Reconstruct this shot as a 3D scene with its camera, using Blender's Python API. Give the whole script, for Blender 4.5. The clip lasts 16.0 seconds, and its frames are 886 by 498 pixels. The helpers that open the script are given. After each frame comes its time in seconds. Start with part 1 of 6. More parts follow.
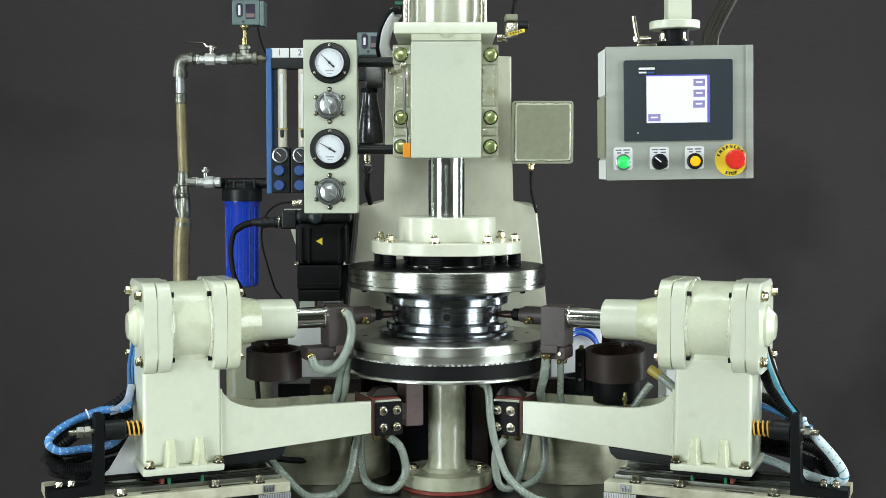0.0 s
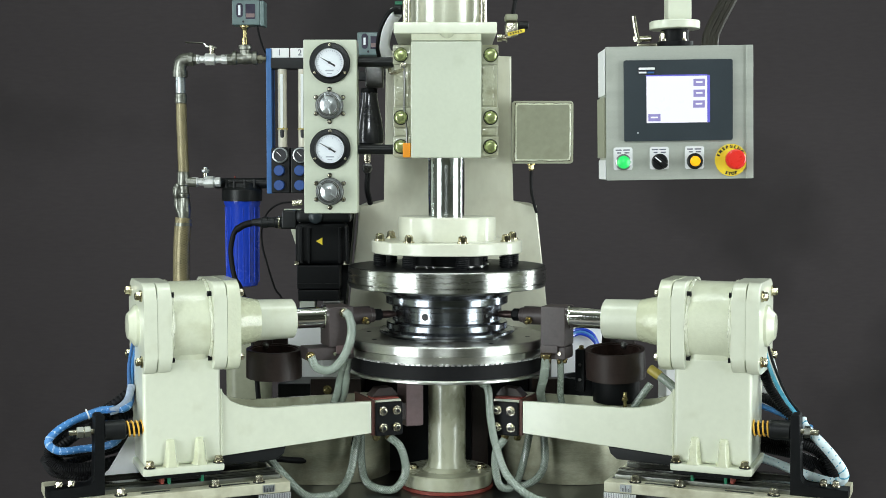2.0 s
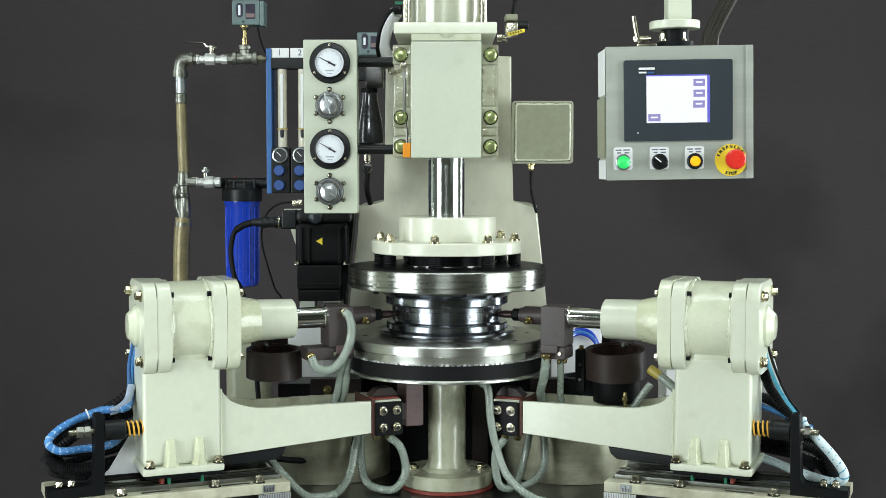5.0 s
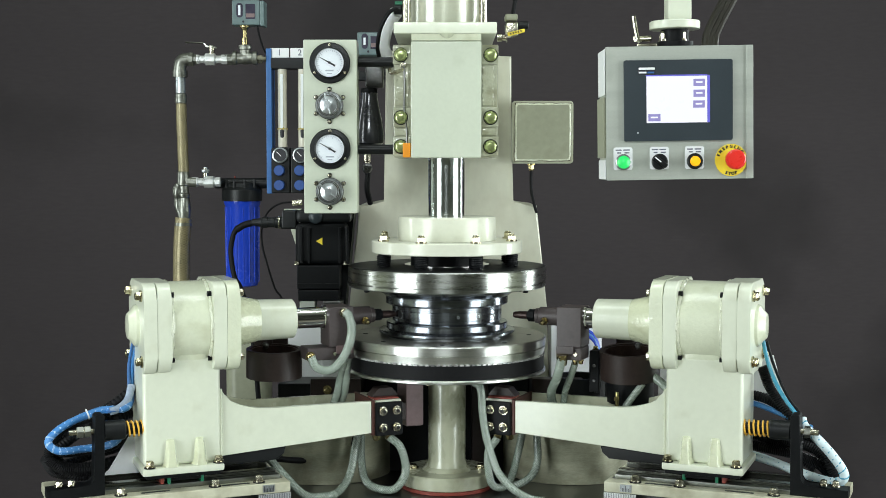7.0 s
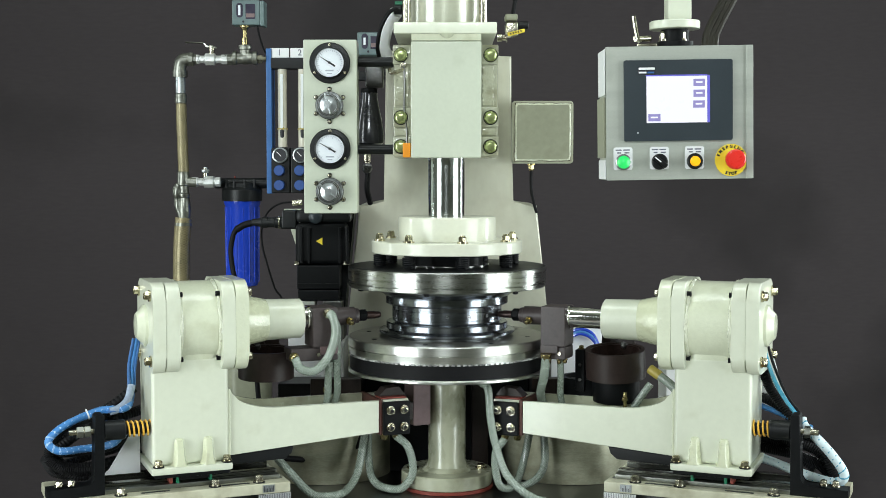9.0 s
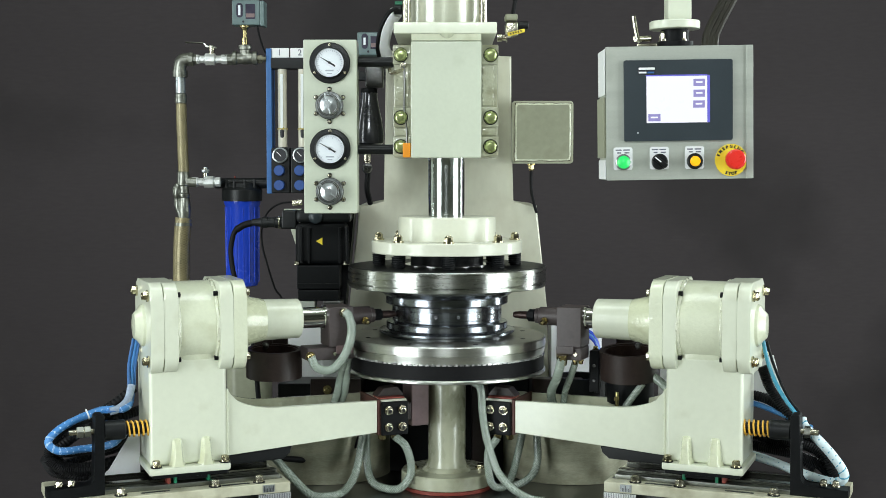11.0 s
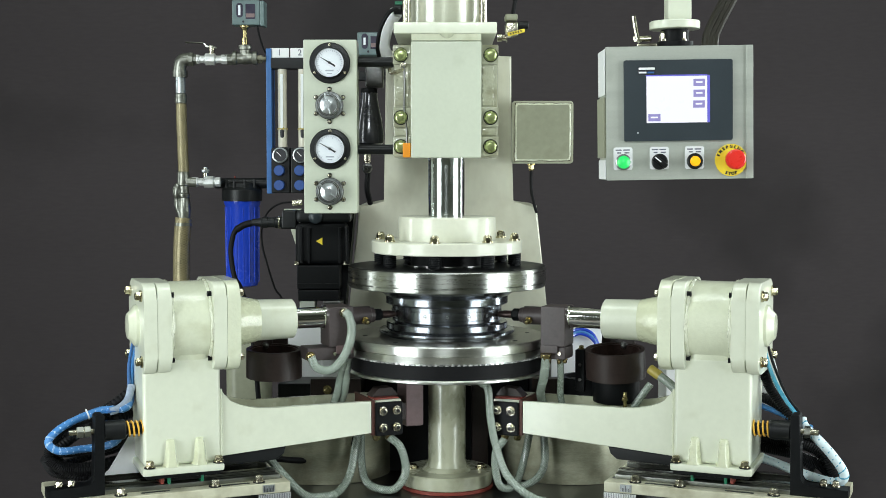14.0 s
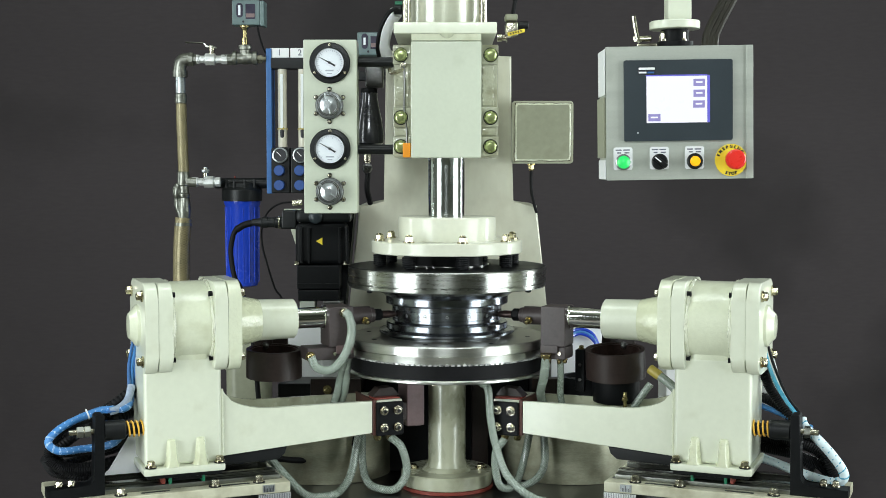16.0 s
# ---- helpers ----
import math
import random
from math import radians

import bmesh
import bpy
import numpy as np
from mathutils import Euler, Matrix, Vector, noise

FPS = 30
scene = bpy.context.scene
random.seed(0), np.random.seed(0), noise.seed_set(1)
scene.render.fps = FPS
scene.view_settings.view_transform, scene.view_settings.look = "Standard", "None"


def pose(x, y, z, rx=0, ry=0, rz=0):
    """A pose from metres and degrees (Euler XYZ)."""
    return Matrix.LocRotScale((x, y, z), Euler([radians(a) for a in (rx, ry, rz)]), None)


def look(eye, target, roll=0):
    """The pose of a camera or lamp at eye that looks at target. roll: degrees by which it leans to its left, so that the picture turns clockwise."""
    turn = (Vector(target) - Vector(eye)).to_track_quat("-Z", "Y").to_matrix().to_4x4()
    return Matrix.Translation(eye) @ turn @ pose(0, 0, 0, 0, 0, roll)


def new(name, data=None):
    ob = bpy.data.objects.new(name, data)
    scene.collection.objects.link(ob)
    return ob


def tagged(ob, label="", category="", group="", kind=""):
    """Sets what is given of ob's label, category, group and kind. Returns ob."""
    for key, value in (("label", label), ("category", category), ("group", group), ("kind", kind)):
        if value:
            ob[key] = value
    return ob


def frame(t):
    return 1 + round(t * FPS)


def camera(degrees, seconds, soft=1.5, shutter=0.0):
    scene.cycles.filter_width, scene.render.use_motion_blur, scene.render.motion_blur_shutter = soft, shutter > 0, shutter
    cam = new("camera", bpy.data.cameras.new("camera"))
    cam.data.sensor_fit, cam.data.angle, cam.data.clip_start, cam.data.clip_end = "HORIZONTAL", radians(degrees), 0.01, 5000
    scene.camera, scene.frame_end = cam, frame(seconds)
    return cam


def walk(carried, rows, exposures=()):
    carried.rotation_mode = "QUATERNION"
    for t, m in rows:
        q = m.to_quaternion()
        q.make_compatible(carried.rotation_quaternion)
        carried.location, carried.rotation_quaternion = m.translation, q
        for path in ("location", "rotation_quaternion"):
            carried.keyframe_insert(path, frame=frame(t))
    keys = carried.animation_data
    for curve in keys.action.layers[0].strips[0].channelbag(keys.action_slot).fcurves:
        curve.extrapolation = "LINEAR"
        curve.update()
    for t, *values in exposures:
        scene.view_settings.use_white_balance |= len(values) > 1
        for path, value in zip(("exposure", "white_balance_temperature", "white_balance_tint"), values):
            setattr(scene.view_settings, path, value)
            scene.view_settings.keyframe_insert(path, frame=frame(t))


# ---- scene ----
cam = camera(37.65, 16.0, soft=0.8)
EYE = pose(-0.009, -3.0, 1.63, 90 - 3.507, 0, 0)
walk(cam, [(0.0, EYE), (16.0, EYE)])

# ---- world and lamps ----
world = bpy.data.worlds.new("world")
scene.world = world
world.use_nodes = True
world.node_tree.nodes["Background"].inputs[0].default_value = (0.5, 0.55, 0.6, 1)
world.node_tree.nodes["Background"].inputs[1].default_value = 0.05
scene.view_settings.exposure = -0.04


def softbox(eye, target, wide, high, watts, colour=(1, 1, 1)):
    data = bpy.data.lights.new("studio_lamp", "AREA")
    data.shape, data.size, data.size_y, data.energy, data.color = "RECTANGLE", wide, high, watts, colour
    ob = new("studio_lamp", data)
    ob.matrix_world = look(eye, target)
    return ob


GLOW = (0.905, 0.99, 1.0)
softbox((-2.3, -2.2, 1.6), (0, 0, 1.35), 1.3, 2.5, 78, GLOW)
softbox((2.65, -1.55, 1.6), (0, 0, 1.35), 1.6, 2.5, 82, GLOW)
softbox((3.1, 1.0, 1.9), (0, -0.3, 1.3), 0.5, 2.2, 52, GLOW)
softbox((-3.4, 0.2, 1.9), (0, 0, 1.3), 0.4, 2.0, 20, GLOW)
softbox((-0.2, -3.8, 3.0), (0, 0, 1.2), 1.0, 0.5, 40, GLOW)
softbox((0, -0.5, 3.6), (0, -0.3, 1.0), 2.4, 0.4, 21, GLOW)


# ---- materials ----
def material(name, colour, rough=0.5, metal=0.0, vary=0.08, scale=6.0, grain=90.0, bump=0.02, stain=None, stain_amount=0.0,
             stretch=(1, 1, 1), emit=None, strength=0.0, coat=0.0, glass=0.0, rough_vary=0.1, turned=0.0, spec=0.5, spread=(0.58, 0.72)):
    """Two scales of noise in colour, roughness and relief."""
    m = bpy.data.materials.new(name)
    m.use_nodes = True
    nt = m.node_tree
    b = nt.nodes["Principled BSDF"]
    link = nt.links.new
    coord = nt.nodes.new("ShaderNodeTexCoord")
    mapping = nt.nodes.new("ShaderNodeMapping")
    mapping.inputs["Scale"].default_value = stretch
    link(coord.outputs["Object"], mapping.inputs["Vector"])
    big, fine = nt.nodes.new("ShaderNodeTexNoise"), nt.nodes.new("ShaderNodeTexNoise")
    for n, s, d in ((big, scale, 5), (fine, grain, 3)):
        n.inputs["Scale"].default_value, n.inputs["Detail"].default_value = s, d
        link(mapping.outputs[0], n.inputs["Vector"])
    both = nt.nodes.new("ShaderNodeMix")
    both.inputs["Factor"].default_value = 0.4
    link(big.outputs["Fac"], both.inputs["A"])
    link(fine.outputs["Fac"], both.inputs["B"])
    ramp = nt.nodes.new("ShaderNodeValToRGB")
    lo = [max(0, c * (1 - vary)) for c in colour]
    hi = [min(1, c * (1 + vary)) for c in colour]
    ramp.color_ramp.elements[0].position, ramp.color_ramp.elements[0].color = 0.3, (*lo, 1)
    ramp.color_ramp.elements[1].position, ramp.color_ramp.elements[1].color = 0.7, (*hi, 1)
    link(both.outputs["Result"], ramp.inputs[0])
    out = ramp.outputs[0]
    if stain:
        spots = nt.nodes.new("ShaderNodeTexNoise")
        spots.inputs["Scale"].default_value, spots.inputs["Detail"].default_value = scale * 2.3, 8
        link(coord.outputs["Object"], spots.inputs["Vector"])
        edge = nt.nodes.new("ShaderNodeValToRGB")
        edge.color_ramp.elements[0].position, edge.color_ramp.elements[1].position = spread
        link(spots.outputs["Fac"], edge.inputs[0])
        amount = nt.nodes.new("ShaderNodeMath")
        amount.operation = "MULTIPLY"
        amount.inputs[1].default_value = stain_amount
        link(edge.outputs[0], amount.inputs[0])
        mix = nt.nodes.new("ShaderNodeMix")
        mix.data_type = "RGBA"
        mix.inputs["B"].default_value = (*stain, 1)
        link(amount.outputs[0], mix.inputs["Factor"])
        link(out, mix.inputs["A"])
        out = mix.outputs["Result"]
    link(out, b.inputs["Base Color"])
    span = nt.nodes.new("ShaderNodeMapRange")
    span.inputs["To Min"].default_value, span.inputs["To Max"].default_value = max(0.02, rough - rough_vary), min(1, rough + rough_vary)
    link(both.outputs["Result"], span.inputs["Value"])
    link(span.outputs[0], b.inputs["Roughness"])
    b.inputs["Metallic"].default_value = metal
    b.inputs["Specular IOR Level"].default_value = spec
    b.inputs["Coat Roughness"].default_value = 0.09
    if turned:
        tangent = nt.nodes.new("ShaderNodeTangent")
        tangent.direction_type, tangent.axis = "RADIAL", "Z"
        link(tangent.outputs[0], b.inputs["Tangent"])
        b.inputs["Anisotropic"].default_value = turned
        b.inputs["Anisotropic Rotation"].default_value = 0.25
    b.inputs["Coat Weight"].default_value = coat
    b.inputs["Transmission Weight"].default_value = glass
    if bump:
        relief = nt.nodes.new("ShaderNodeBump")
        relief.inputs["Strength"].default_value, relief.inputs["Distance"].default_value = bump, 0.01
        link(both.outputs["Result"], relief.inputs["Height"])
        link(relief.outputs[0], b.inputs["Normal"])
        link(relief.outputs[0], b.inputs["Coat Normal"])
    if emit:
        b.inputs["Emission Color"].default_value, b.inputs["Emission Strength"].default_value = (*emit, 1), strength
    return m


CREAM = material("cream_enamel", (0.695, 0.725, 0.585), 0.34, 0, 0.05, 6, 70, 0.05, (0.48, 0.48, 0.33), 0.28, coat=0.6)
# Cream greyed down to paint in the shade on the press ears.
CREAM_SHADED = material("shaded_grey_cream", (0.43, 0.44, 0.325), 0.3, 0, 0.14, 12, 48, 0.5, (0.22, 0.21, 0.125), 0.6, coat=1.0, spread=(0.45, 0.66))
COLUMN_PAINT = material("yellowed_cream_enamel", (0.615, 0.615, 0.495), 0.4, 0, 0.08, 4, 60, 0.04, (0.38, 0.35, 0.245), 0.42, coat=0.3, stretch=(1, 1, 0.5), spread=(0.46, 0.7))
CREAM_CAST = material("cream_cast_enamel", (0.68, 0.71, 0.54), 0.32, 0, 0.06, 7, 130, 0.2, (0.44, 0.44, 0.27), 0.4, coat=0.85)
CREAM_ROUGH = material("rough_cast_enamel", (0.64, 0.665, 0.47), 0.28, 0, 0.06, 9, 120, 0.32, (0.42, 0.41, 0.25), 0.45, coat=1.0)
WELD = material("painted_weld", (0.66, 0.68, 0.53), 0.2, 0, 0.12, 60, 160, 0.5, (0.3, 0.28, 0.17), 0.55, coat=1.0)
BOX_PAINT = material("thin_olive_paint", (0.385, 0.395, 0.29), 0.36, 0, 0.12, 8, 90, 0.06, (0.22, 0.21, 0.13), 0.5, coat=0.3)
SEAM_RUST = material("bare_seam", (0.085, 0.065, 0.04), 0.5, 0, 0.4, 60, 200, 0.2)
CREAM_PANEL = material("cream_sheet", (0.545, 0.585, 0.47), 0.36, 0, 0.05, 7, 120, 0.03, (0.43, 0.47, 0.35), 0.3, coat=0.45)
OLIVE = material("olive_grey_enamel", (0.275, 0.285, 0.2), 0.4, 0, 0.14, 6, 80, 0.05, (0.17, 0.165, 0.105), 0.45)
BED_PAINT = material("worn_cream_enamel", (0.56, 0.55, 0.41), 0.34, 0, 0.15, 9, 90, 0.05, (0.26, 0.23, 0.14), 0.55, coat=0.4, stretch=(0.5, 1, 1), spread=(0.46, 0.66))
# Stain holds real grime plus painted dark reflections and channel shade.
CREAM_GRIMY_SHADED = material("grimy_shaded_cream", (0.47, 0.48, 0.35), 0.28, 0, 0.14, 5, 60, 0.06, (0.13, 0.12, 0.065), 0.65, coat=0.7, stretch=(1, 1, 0.45), spread=(0.46, 0.66))
STEEL = material("turned_steel", (0.43, 0.44, 0.41), 0.28, 1, 0.15, 10, 160, 0.01, (0.3, 0.3, 0.27), 0.35, stretch=(1, 1, 14), turned=0.88, rough_vary=0.07)
STEEL_TABLE = material("dull_turned_steel", (0.75, 0.76, 0.72), 0.33, 1, 0.15, 10, 160, 0.012, (0.36, 0.36, 0.32), 0.4, stretch=(1, 1, 14), turned=0.85, rough_vary=0.07)
STEEL_POLISHED = material("polished_turned_steel", (0.27, 0.29, 0.32), 0.22, 1, 0.25, 10, 200, 0.01, (0.12, 0.12, 0.13), 0.5, stretch=(1, 1, 22), turned=0.75, rough_vary=0.08)
STEEL_FACE = material("darker_ground_steel", (0.35, 0.345, 0.305), 0.4, 1, 0.2, 9, 150, 0.03, (0.2, 0.19, 0.165), 0.5)
FLANGE_PAINT = material("satin_cream_paint", (0.68, 0.69, 0.56), 0.4, 0, 0.06, 7, 80, 0.04, (0.47, 0.45, 0.33), 0.35, coat=0.55)
STEEL_DARK = material("dark_steel", (0.13, 0.13, 0.125), 0.35, 1, 0.3, 9, 150, 0.03, (0.05, 0.045, 0.04), 0.5)
BRUSHED = material("brushed_steel", (0.26, 0.27, 0.24), 0.34, 1, 0.2, 5, 120, 0.02, (0.16, 0.155, 0.13), 0.4, stretch=(1, 1, 9))
CHROME = material("chrome", (0.8, 0.8, 0.8), 0.06, 1, 0.03, 8, 90, 0.0, rough_vary=0.03)
ZINC = material("zinc_plate", (0.66, 0.63, 0.51), 0.22, 1, 0.35, 60, 300, 0.05, (0.16, 0.13, 0.08), 0.55, spread=(0.45, 0.6))
BRASS = material("brass", (0.46, 0.38, 0.19), 0.22, 1, 0.3, 50, 300, 0.04, (0.08, 0.06, 0.03), 0.4)
BROWN = material("brown_bronze", (0.026, 0.017, 0.0145), 0.42, 0.0, 0.3, 14, 120, 0.05, (0.012, 0.008, 0.007), 0.6, spec=0.35)
COPPER = material("burnt_copper", (0.045, 0.026, 0.022), 0.35, 0.5, 0.5, 60, 200, 0.06, (0.012, 0.01, 0.01), 0.7)
BLACK = material("black_plastic", (0.008, 0.009, 0.0095), 0.38, 0, 0.3, 12, 160, 0.03, spec=0.3)
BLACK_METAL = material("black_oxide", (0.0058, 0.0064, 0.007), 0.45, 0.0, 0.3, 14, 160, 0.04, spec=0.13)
RUBBER = material("black_rubber", (0.0065, 0.0065, 0.0072), 0.55, 0, 0.3, 20, 200, 0.06, spec=0.16)
BLUE = material("blue_plastic", (0.012, 0.055, 0.52), 0.26, 0, 0.12, 6, 90, 0.02, coat=0.6)
BLUE_PLATE = material("blue_paint", (0.03, 0.13, 0.36), 0.4, 0, 0.15, 9, 120, 0.03)
BLUE_KNOB = material("blue_knob", (0.02, 0.07, 0.26), 0.45, 0, 0.2, 30, 200, 0.03)
BLUE_WRAP = material("blue_wrap", (0.06, 0.23, 0.55), 0.35, 0, 0.15, 25, 200, 0.03)
LIGHT_WRAP = material("light_blue_wrap", (0.32, 0.5, 0.78), 0.28, 0, 0.3, 25, 200, 0.03)
SLEEVE = material("blue_grey_sleeve", (0.3, 0.36, 0.46), 0.25, 0, 0.2, 25, 200, 0.03)
TEAL_LINE = material("teal_air_line", (0.045, 0.27, 0.4), 0.3, 0, 0.15, 25, 200, 0.02)
WHITE_WRAP = material("white_wrap", (0.6, 0.71, 0.74), 0.35, 0, 0.1, 25, 200, 0.03)
WHITE = material("white_enamel", (0.82, 0.83, 0.83), 0.35, 0, 0.03, 10, 200, 0.01)
DIAL = material("dial_face", (0.78, 0.82, 0.86), 0.25, 0, 0.03, 10, 200, 0.0)
INK = material("black_ink", (0.015, 0.015, 0.02), 0.5, 0, 0.1, 20, 200, 0.0)
INK_SOFT = material("grey_ink", (0.12, 0.12, 0.16), 0.5, 0, 0.1, 20, 200, 0.0)
HOSE = material("braided_hose", (0.22, 0.265, 0.215), 0.26, 0, 0.2, 60, 520, 0.06, (0.11, 0.15, 0.115), 0.4, coat=0.5, glass=0.2)
HOSE_TAN = material("braided_tan_hose", (0.23, 0.195, 0.105), 0.32, 0.35, 0.4, 30, 420, 0.15, (0.06, 0.045, 0.025), 0.55)
GALV = material("galvanised_pipe", (0.23, 0.235, 0.205), 0.3, 0.85, 0.4, 30, 140, 0.12, (0.08, 0.07, 0.045), 0.6)
YELLOW = material("yellow_spring", (0.75, 0.42, 0.05), 0.35, 0, 0.12, 40, 200, 0.03)
YELLOW_TAG = material("yellow_plate", (0.85, 0.66, 0.04), 0.4, 0, 0.06, 20, 200, 0.01)
RED = material("red_plastic", (0.75, 0.03, 0.02), 0.28, 0, 0.08, 20, 200, 0.01, coat=0.3)
RED_RUBBER = material("red_rubber", (0.24, 0.045, 0.03), 0.5, 0, 0.2, 30, 200, 0.04)
RED_BOARD = material("red_insulation", (0.085, 0.03, 0.022), 0.5, 0, 0.3, 30, 200, 0.03)
GREEN_SEAL = material("green_plastic", (0.015, 0.18, 0.09), 0.4, 0, 0.2, 30, 200, 0.02)
ORANGE = material("orange_plastic", (0.85, 0.3, 0.01), 0.35, 0, 0.06, 20, 200, 0.01)
TEAL = material("teal_grey_enamel", (0.115, 0.17, 0.17), 0.35, 0, 0.12, 12, 120, 0.02)
SLATE = material("slate_plastic", (0.024, 0.034, 0.041), 0.4, 0, 0.12, 15, 300, 0.02)
STAINLESS = material("stainless_sheet", (0.47, 0.495, 0.44), 0.4, 0.42, 0.14, 5, 200, 0.015, (0.31, 0.33, 0.28), 0.45, stretch=(1, 1, 9))
CLEAR = material("clear_acrylic", (0.85, 0.88, 0.88), 0.08, 0, 0.02, 10, 100, 0.0, glass=0.0, coat=0.4)
SCREEN = material("lit_screen", (0.3, 0.3, 0.34), 0.3, 0, 0.01, 10, 100, 0.0, emit=(0.92, 0.93, 1.0), strength=0.75)
SCREEN_EDGE = material("lit_screen_edge", (0.1, 0.1, 0.4), 0.3, 0, 0.05, 10, 100, 0.0, emit=(0.12, 0.10, 0.55), strength=0.5)
SCREEN_KEY = material("lit_screen_key", (0.08, 0.08, 0.15), 0.3, 0, 0.05, 10, 100, 0.0, emit=(0.30, 0.27, 0.56), strength=0.8)
LAMP_GREEN = material("green_lens", (0.02, 0.5, 0.1), 0.2, 0, 0.2, 60, 200, 0.03, emit=(0.05, 0.9, 0.2), strength=0.45)
LAMP_AMBER = material("amber_lens", (0.8, 0.4, 0.01), 0.2, 0, 0.1, 60, 200, 0.02, emit=(1.0, 0.5, 0.01), strength=0.5)
WALL = material("charcoal_curtain", (0.0515, 0.0445, 0.0465), 0.9, 0, 0.15, 0.55, 40, 0.04, (0.026, 0.0235, 0.024), 0.75, stretch=(0.5, 1, 2.2), spec=0.2, spread=(0.5, 0.68))
GREENISH = material("greenish_bolt", (0.40, 0.46, 0.2), 0.2, 0.65, 0.3, 40, 200, 0.06, (0.09, 0.10, 0.04), 0.6, coat=0.4)
BRONZE_BOLT = material("yellow_passivated_bolt", (0.52, 0.48, 0.33), 0.2, 1, 0.35, 60, 260, 0.05, (0.12, 0.09, 0.05), 0.5, spread=(0.45, 0.62))
# Olive tint and dark blotches paint the reflections in the splash guards.
GUARD = material("olive_reflection_steel", (0.45, 0.45, 0.33), 0.36, 0.4, 0.3, 5, 120, 0.02, (0.12, 0.11, 0.065), 0.6, stretch=(1, 1, 9), spread=(0.42, 0.62))
RAIL = material("oily_rail_steel", (0.2, 0.205, 0.18), 0.22, 1, 0.4, 12, 120, 0.03, (0.06, 0.055, 0.045), 0.6, stretch=(0.4, 3, 3))
NICKEL = material("nickel_plate", (0.5, 0.53, 0.54), 0.3, 0.85, 0.25, 50, 260, 0.03, (0.3, 0.32, 0.33), 0.3)
REGULATOR = material("dull_regulator_metal", (0.36, 0.38, 0.385), 0.3, 0.9, 0.25, 50, 260, 0.03, (0.14, 0.15, 0.15), 0.45)
ZINC_BRIGHT = material("bright_zinc", (0.8, 0.82, 0.8), 0.3, 0.7, 0.15, 50, 260, 0.03)
CHROME_RAM = material("ground_chrome_ram", (0.62, 0.65, 0.645), 0.17, 1, 0.08, 8, 160, 0.004, turned=0.75, rough_vary=0.05)
MAUVE = material("mauve_bronze", (0.17, 0.115, 0.115), 0.4, 0.2, 0.15, 14, 160, 0.03, (0.1, 0.065, 0.06), 0.4)
# Tooth steel painted near white for glints; dark spots break up the row.
TOOTH_GLINT = material("glint_tooth", (0.72, 0.73, 0.7), 0.25, 0.4, 0.4, 25, 200, 0.02, (0.08, 0.08, 0.08), 0.75, spread=(0.42, 0.56))
SIGHT = material("yellowed_acrylic", (0.64, 0.61, 0.5), 0.2, 0, 0.12, 12, 120, 0.0, (0.45, 0.38, 0.24), 0.4, coat=0.5)
HOLDER = material("oiled_bronze_block", (0.062, 0.049, 0.048), 0.4, 0.0, 0.2, 16, 140, 0.04, (0.03, 0.023, 0.022), 0.5, spec=0.4)
OCHRE = material("ochre_hose_nut", (0.44, 0.35, 0.07), 0.4, 0, 0.2, 40, 200, 0.03)
SHEATH = material("brown_black_sheath", (0.018, 0.015, 0.008), 0.45, 0, 0.3, 20, 160, 0.04)
BARREL = material("glossy_cream_barrel", (0.47, 0.48, 0.375), 0.2, 0.15, 0.08, 6, 60, 0.02, (0.33, 0.32, 0.22), 0.4, coat=1.0)
BOWL = material("dark_glossy_bowl", (0.035, 0.036, 0.042), 0.22, 0.3, 0.2, 12, 120, 0.02, coat=0.8)
GLASS_DARK = material("smoky_window", (0.055, 0.05, 0.075), 0.12, 0, 0.4, 14, 60, 0.0, coat=0.5)
TICK = material("pale_ink", (0.36, 0.39, 0.44), 0.5, 0, 0.1, 20, 200, 0.0)
WALL_ROOM = material("workshop_wall", (0.3, 0.315, 0.25), 0.8, 0, 0.1, 1.5, 40, 0.05, (0.25, 0.25, 0.23), 0.4)
FLOOR = material("workshop_floor", (0.14, 0.13, 0.095), 0.5, 0, 0.2, 2, 60, 0.05, (0.05, 0.05, 0.05), 0.5)


def braided(m, thread, along=0.0055, around=6):
    """Crossing threads laid over a hose: u runs along it in metres, v once around."""
    nt = m.node_tree
    b = nt.nodes["Principled BSDF"]
    uv = nt.nodes.new("ShaderNodeUVMap")
    axes = nt.nodes.new("ShaderNodeSeparateXYZ")
    nt.links.new(uv.outputs[0], axes.inputs[0])

    def calc(op, a, c):
        n = nt.nodes.new("ShaderNodeMath")
        n.operation = op
        for k, v in enumerate((a, c)):
            if isinstance(v, (int, float)):
                n.inputs[k].default_value = v
            elif v is not None:
                nt.links.new(v, n.inputs[k])
        return n.outputs[0]
    u, v = calc("MULTIPLY", axes.outputs[0], 2 * math.pi / along), calc("MULTIPLY", axes.outputs[1], 2 * math.pi * around)
    cross = calc("MAXIMUM", calc("SINE", calc("ADD", u, v), None), calc("SINE", calc("SUBTRACT", u, v), None))
    amount = calc("MULTIPLY", calc("MAXIMUM", calc("SUBTRACT", cross, 0.55), 0.0), 2.0)
    mix = nt.nodes.new("ShaderNodeMix")
    mix.data_type = "RGBA"
    mix.inputs["B"].default_value = (*thread, 1)
    old = b.inputs["Base Color"].links[0].from_socket
    nt.links.new(amount, mix.inputs["Factor"])
    nt.links.new(old, mix.inputs["A"])
    nt.links.new(mix.outputs["Result"], b.inputs["Base Color"])


braided(HOSE, (0.56, 0.64, 0.56), 0.0036, 9)
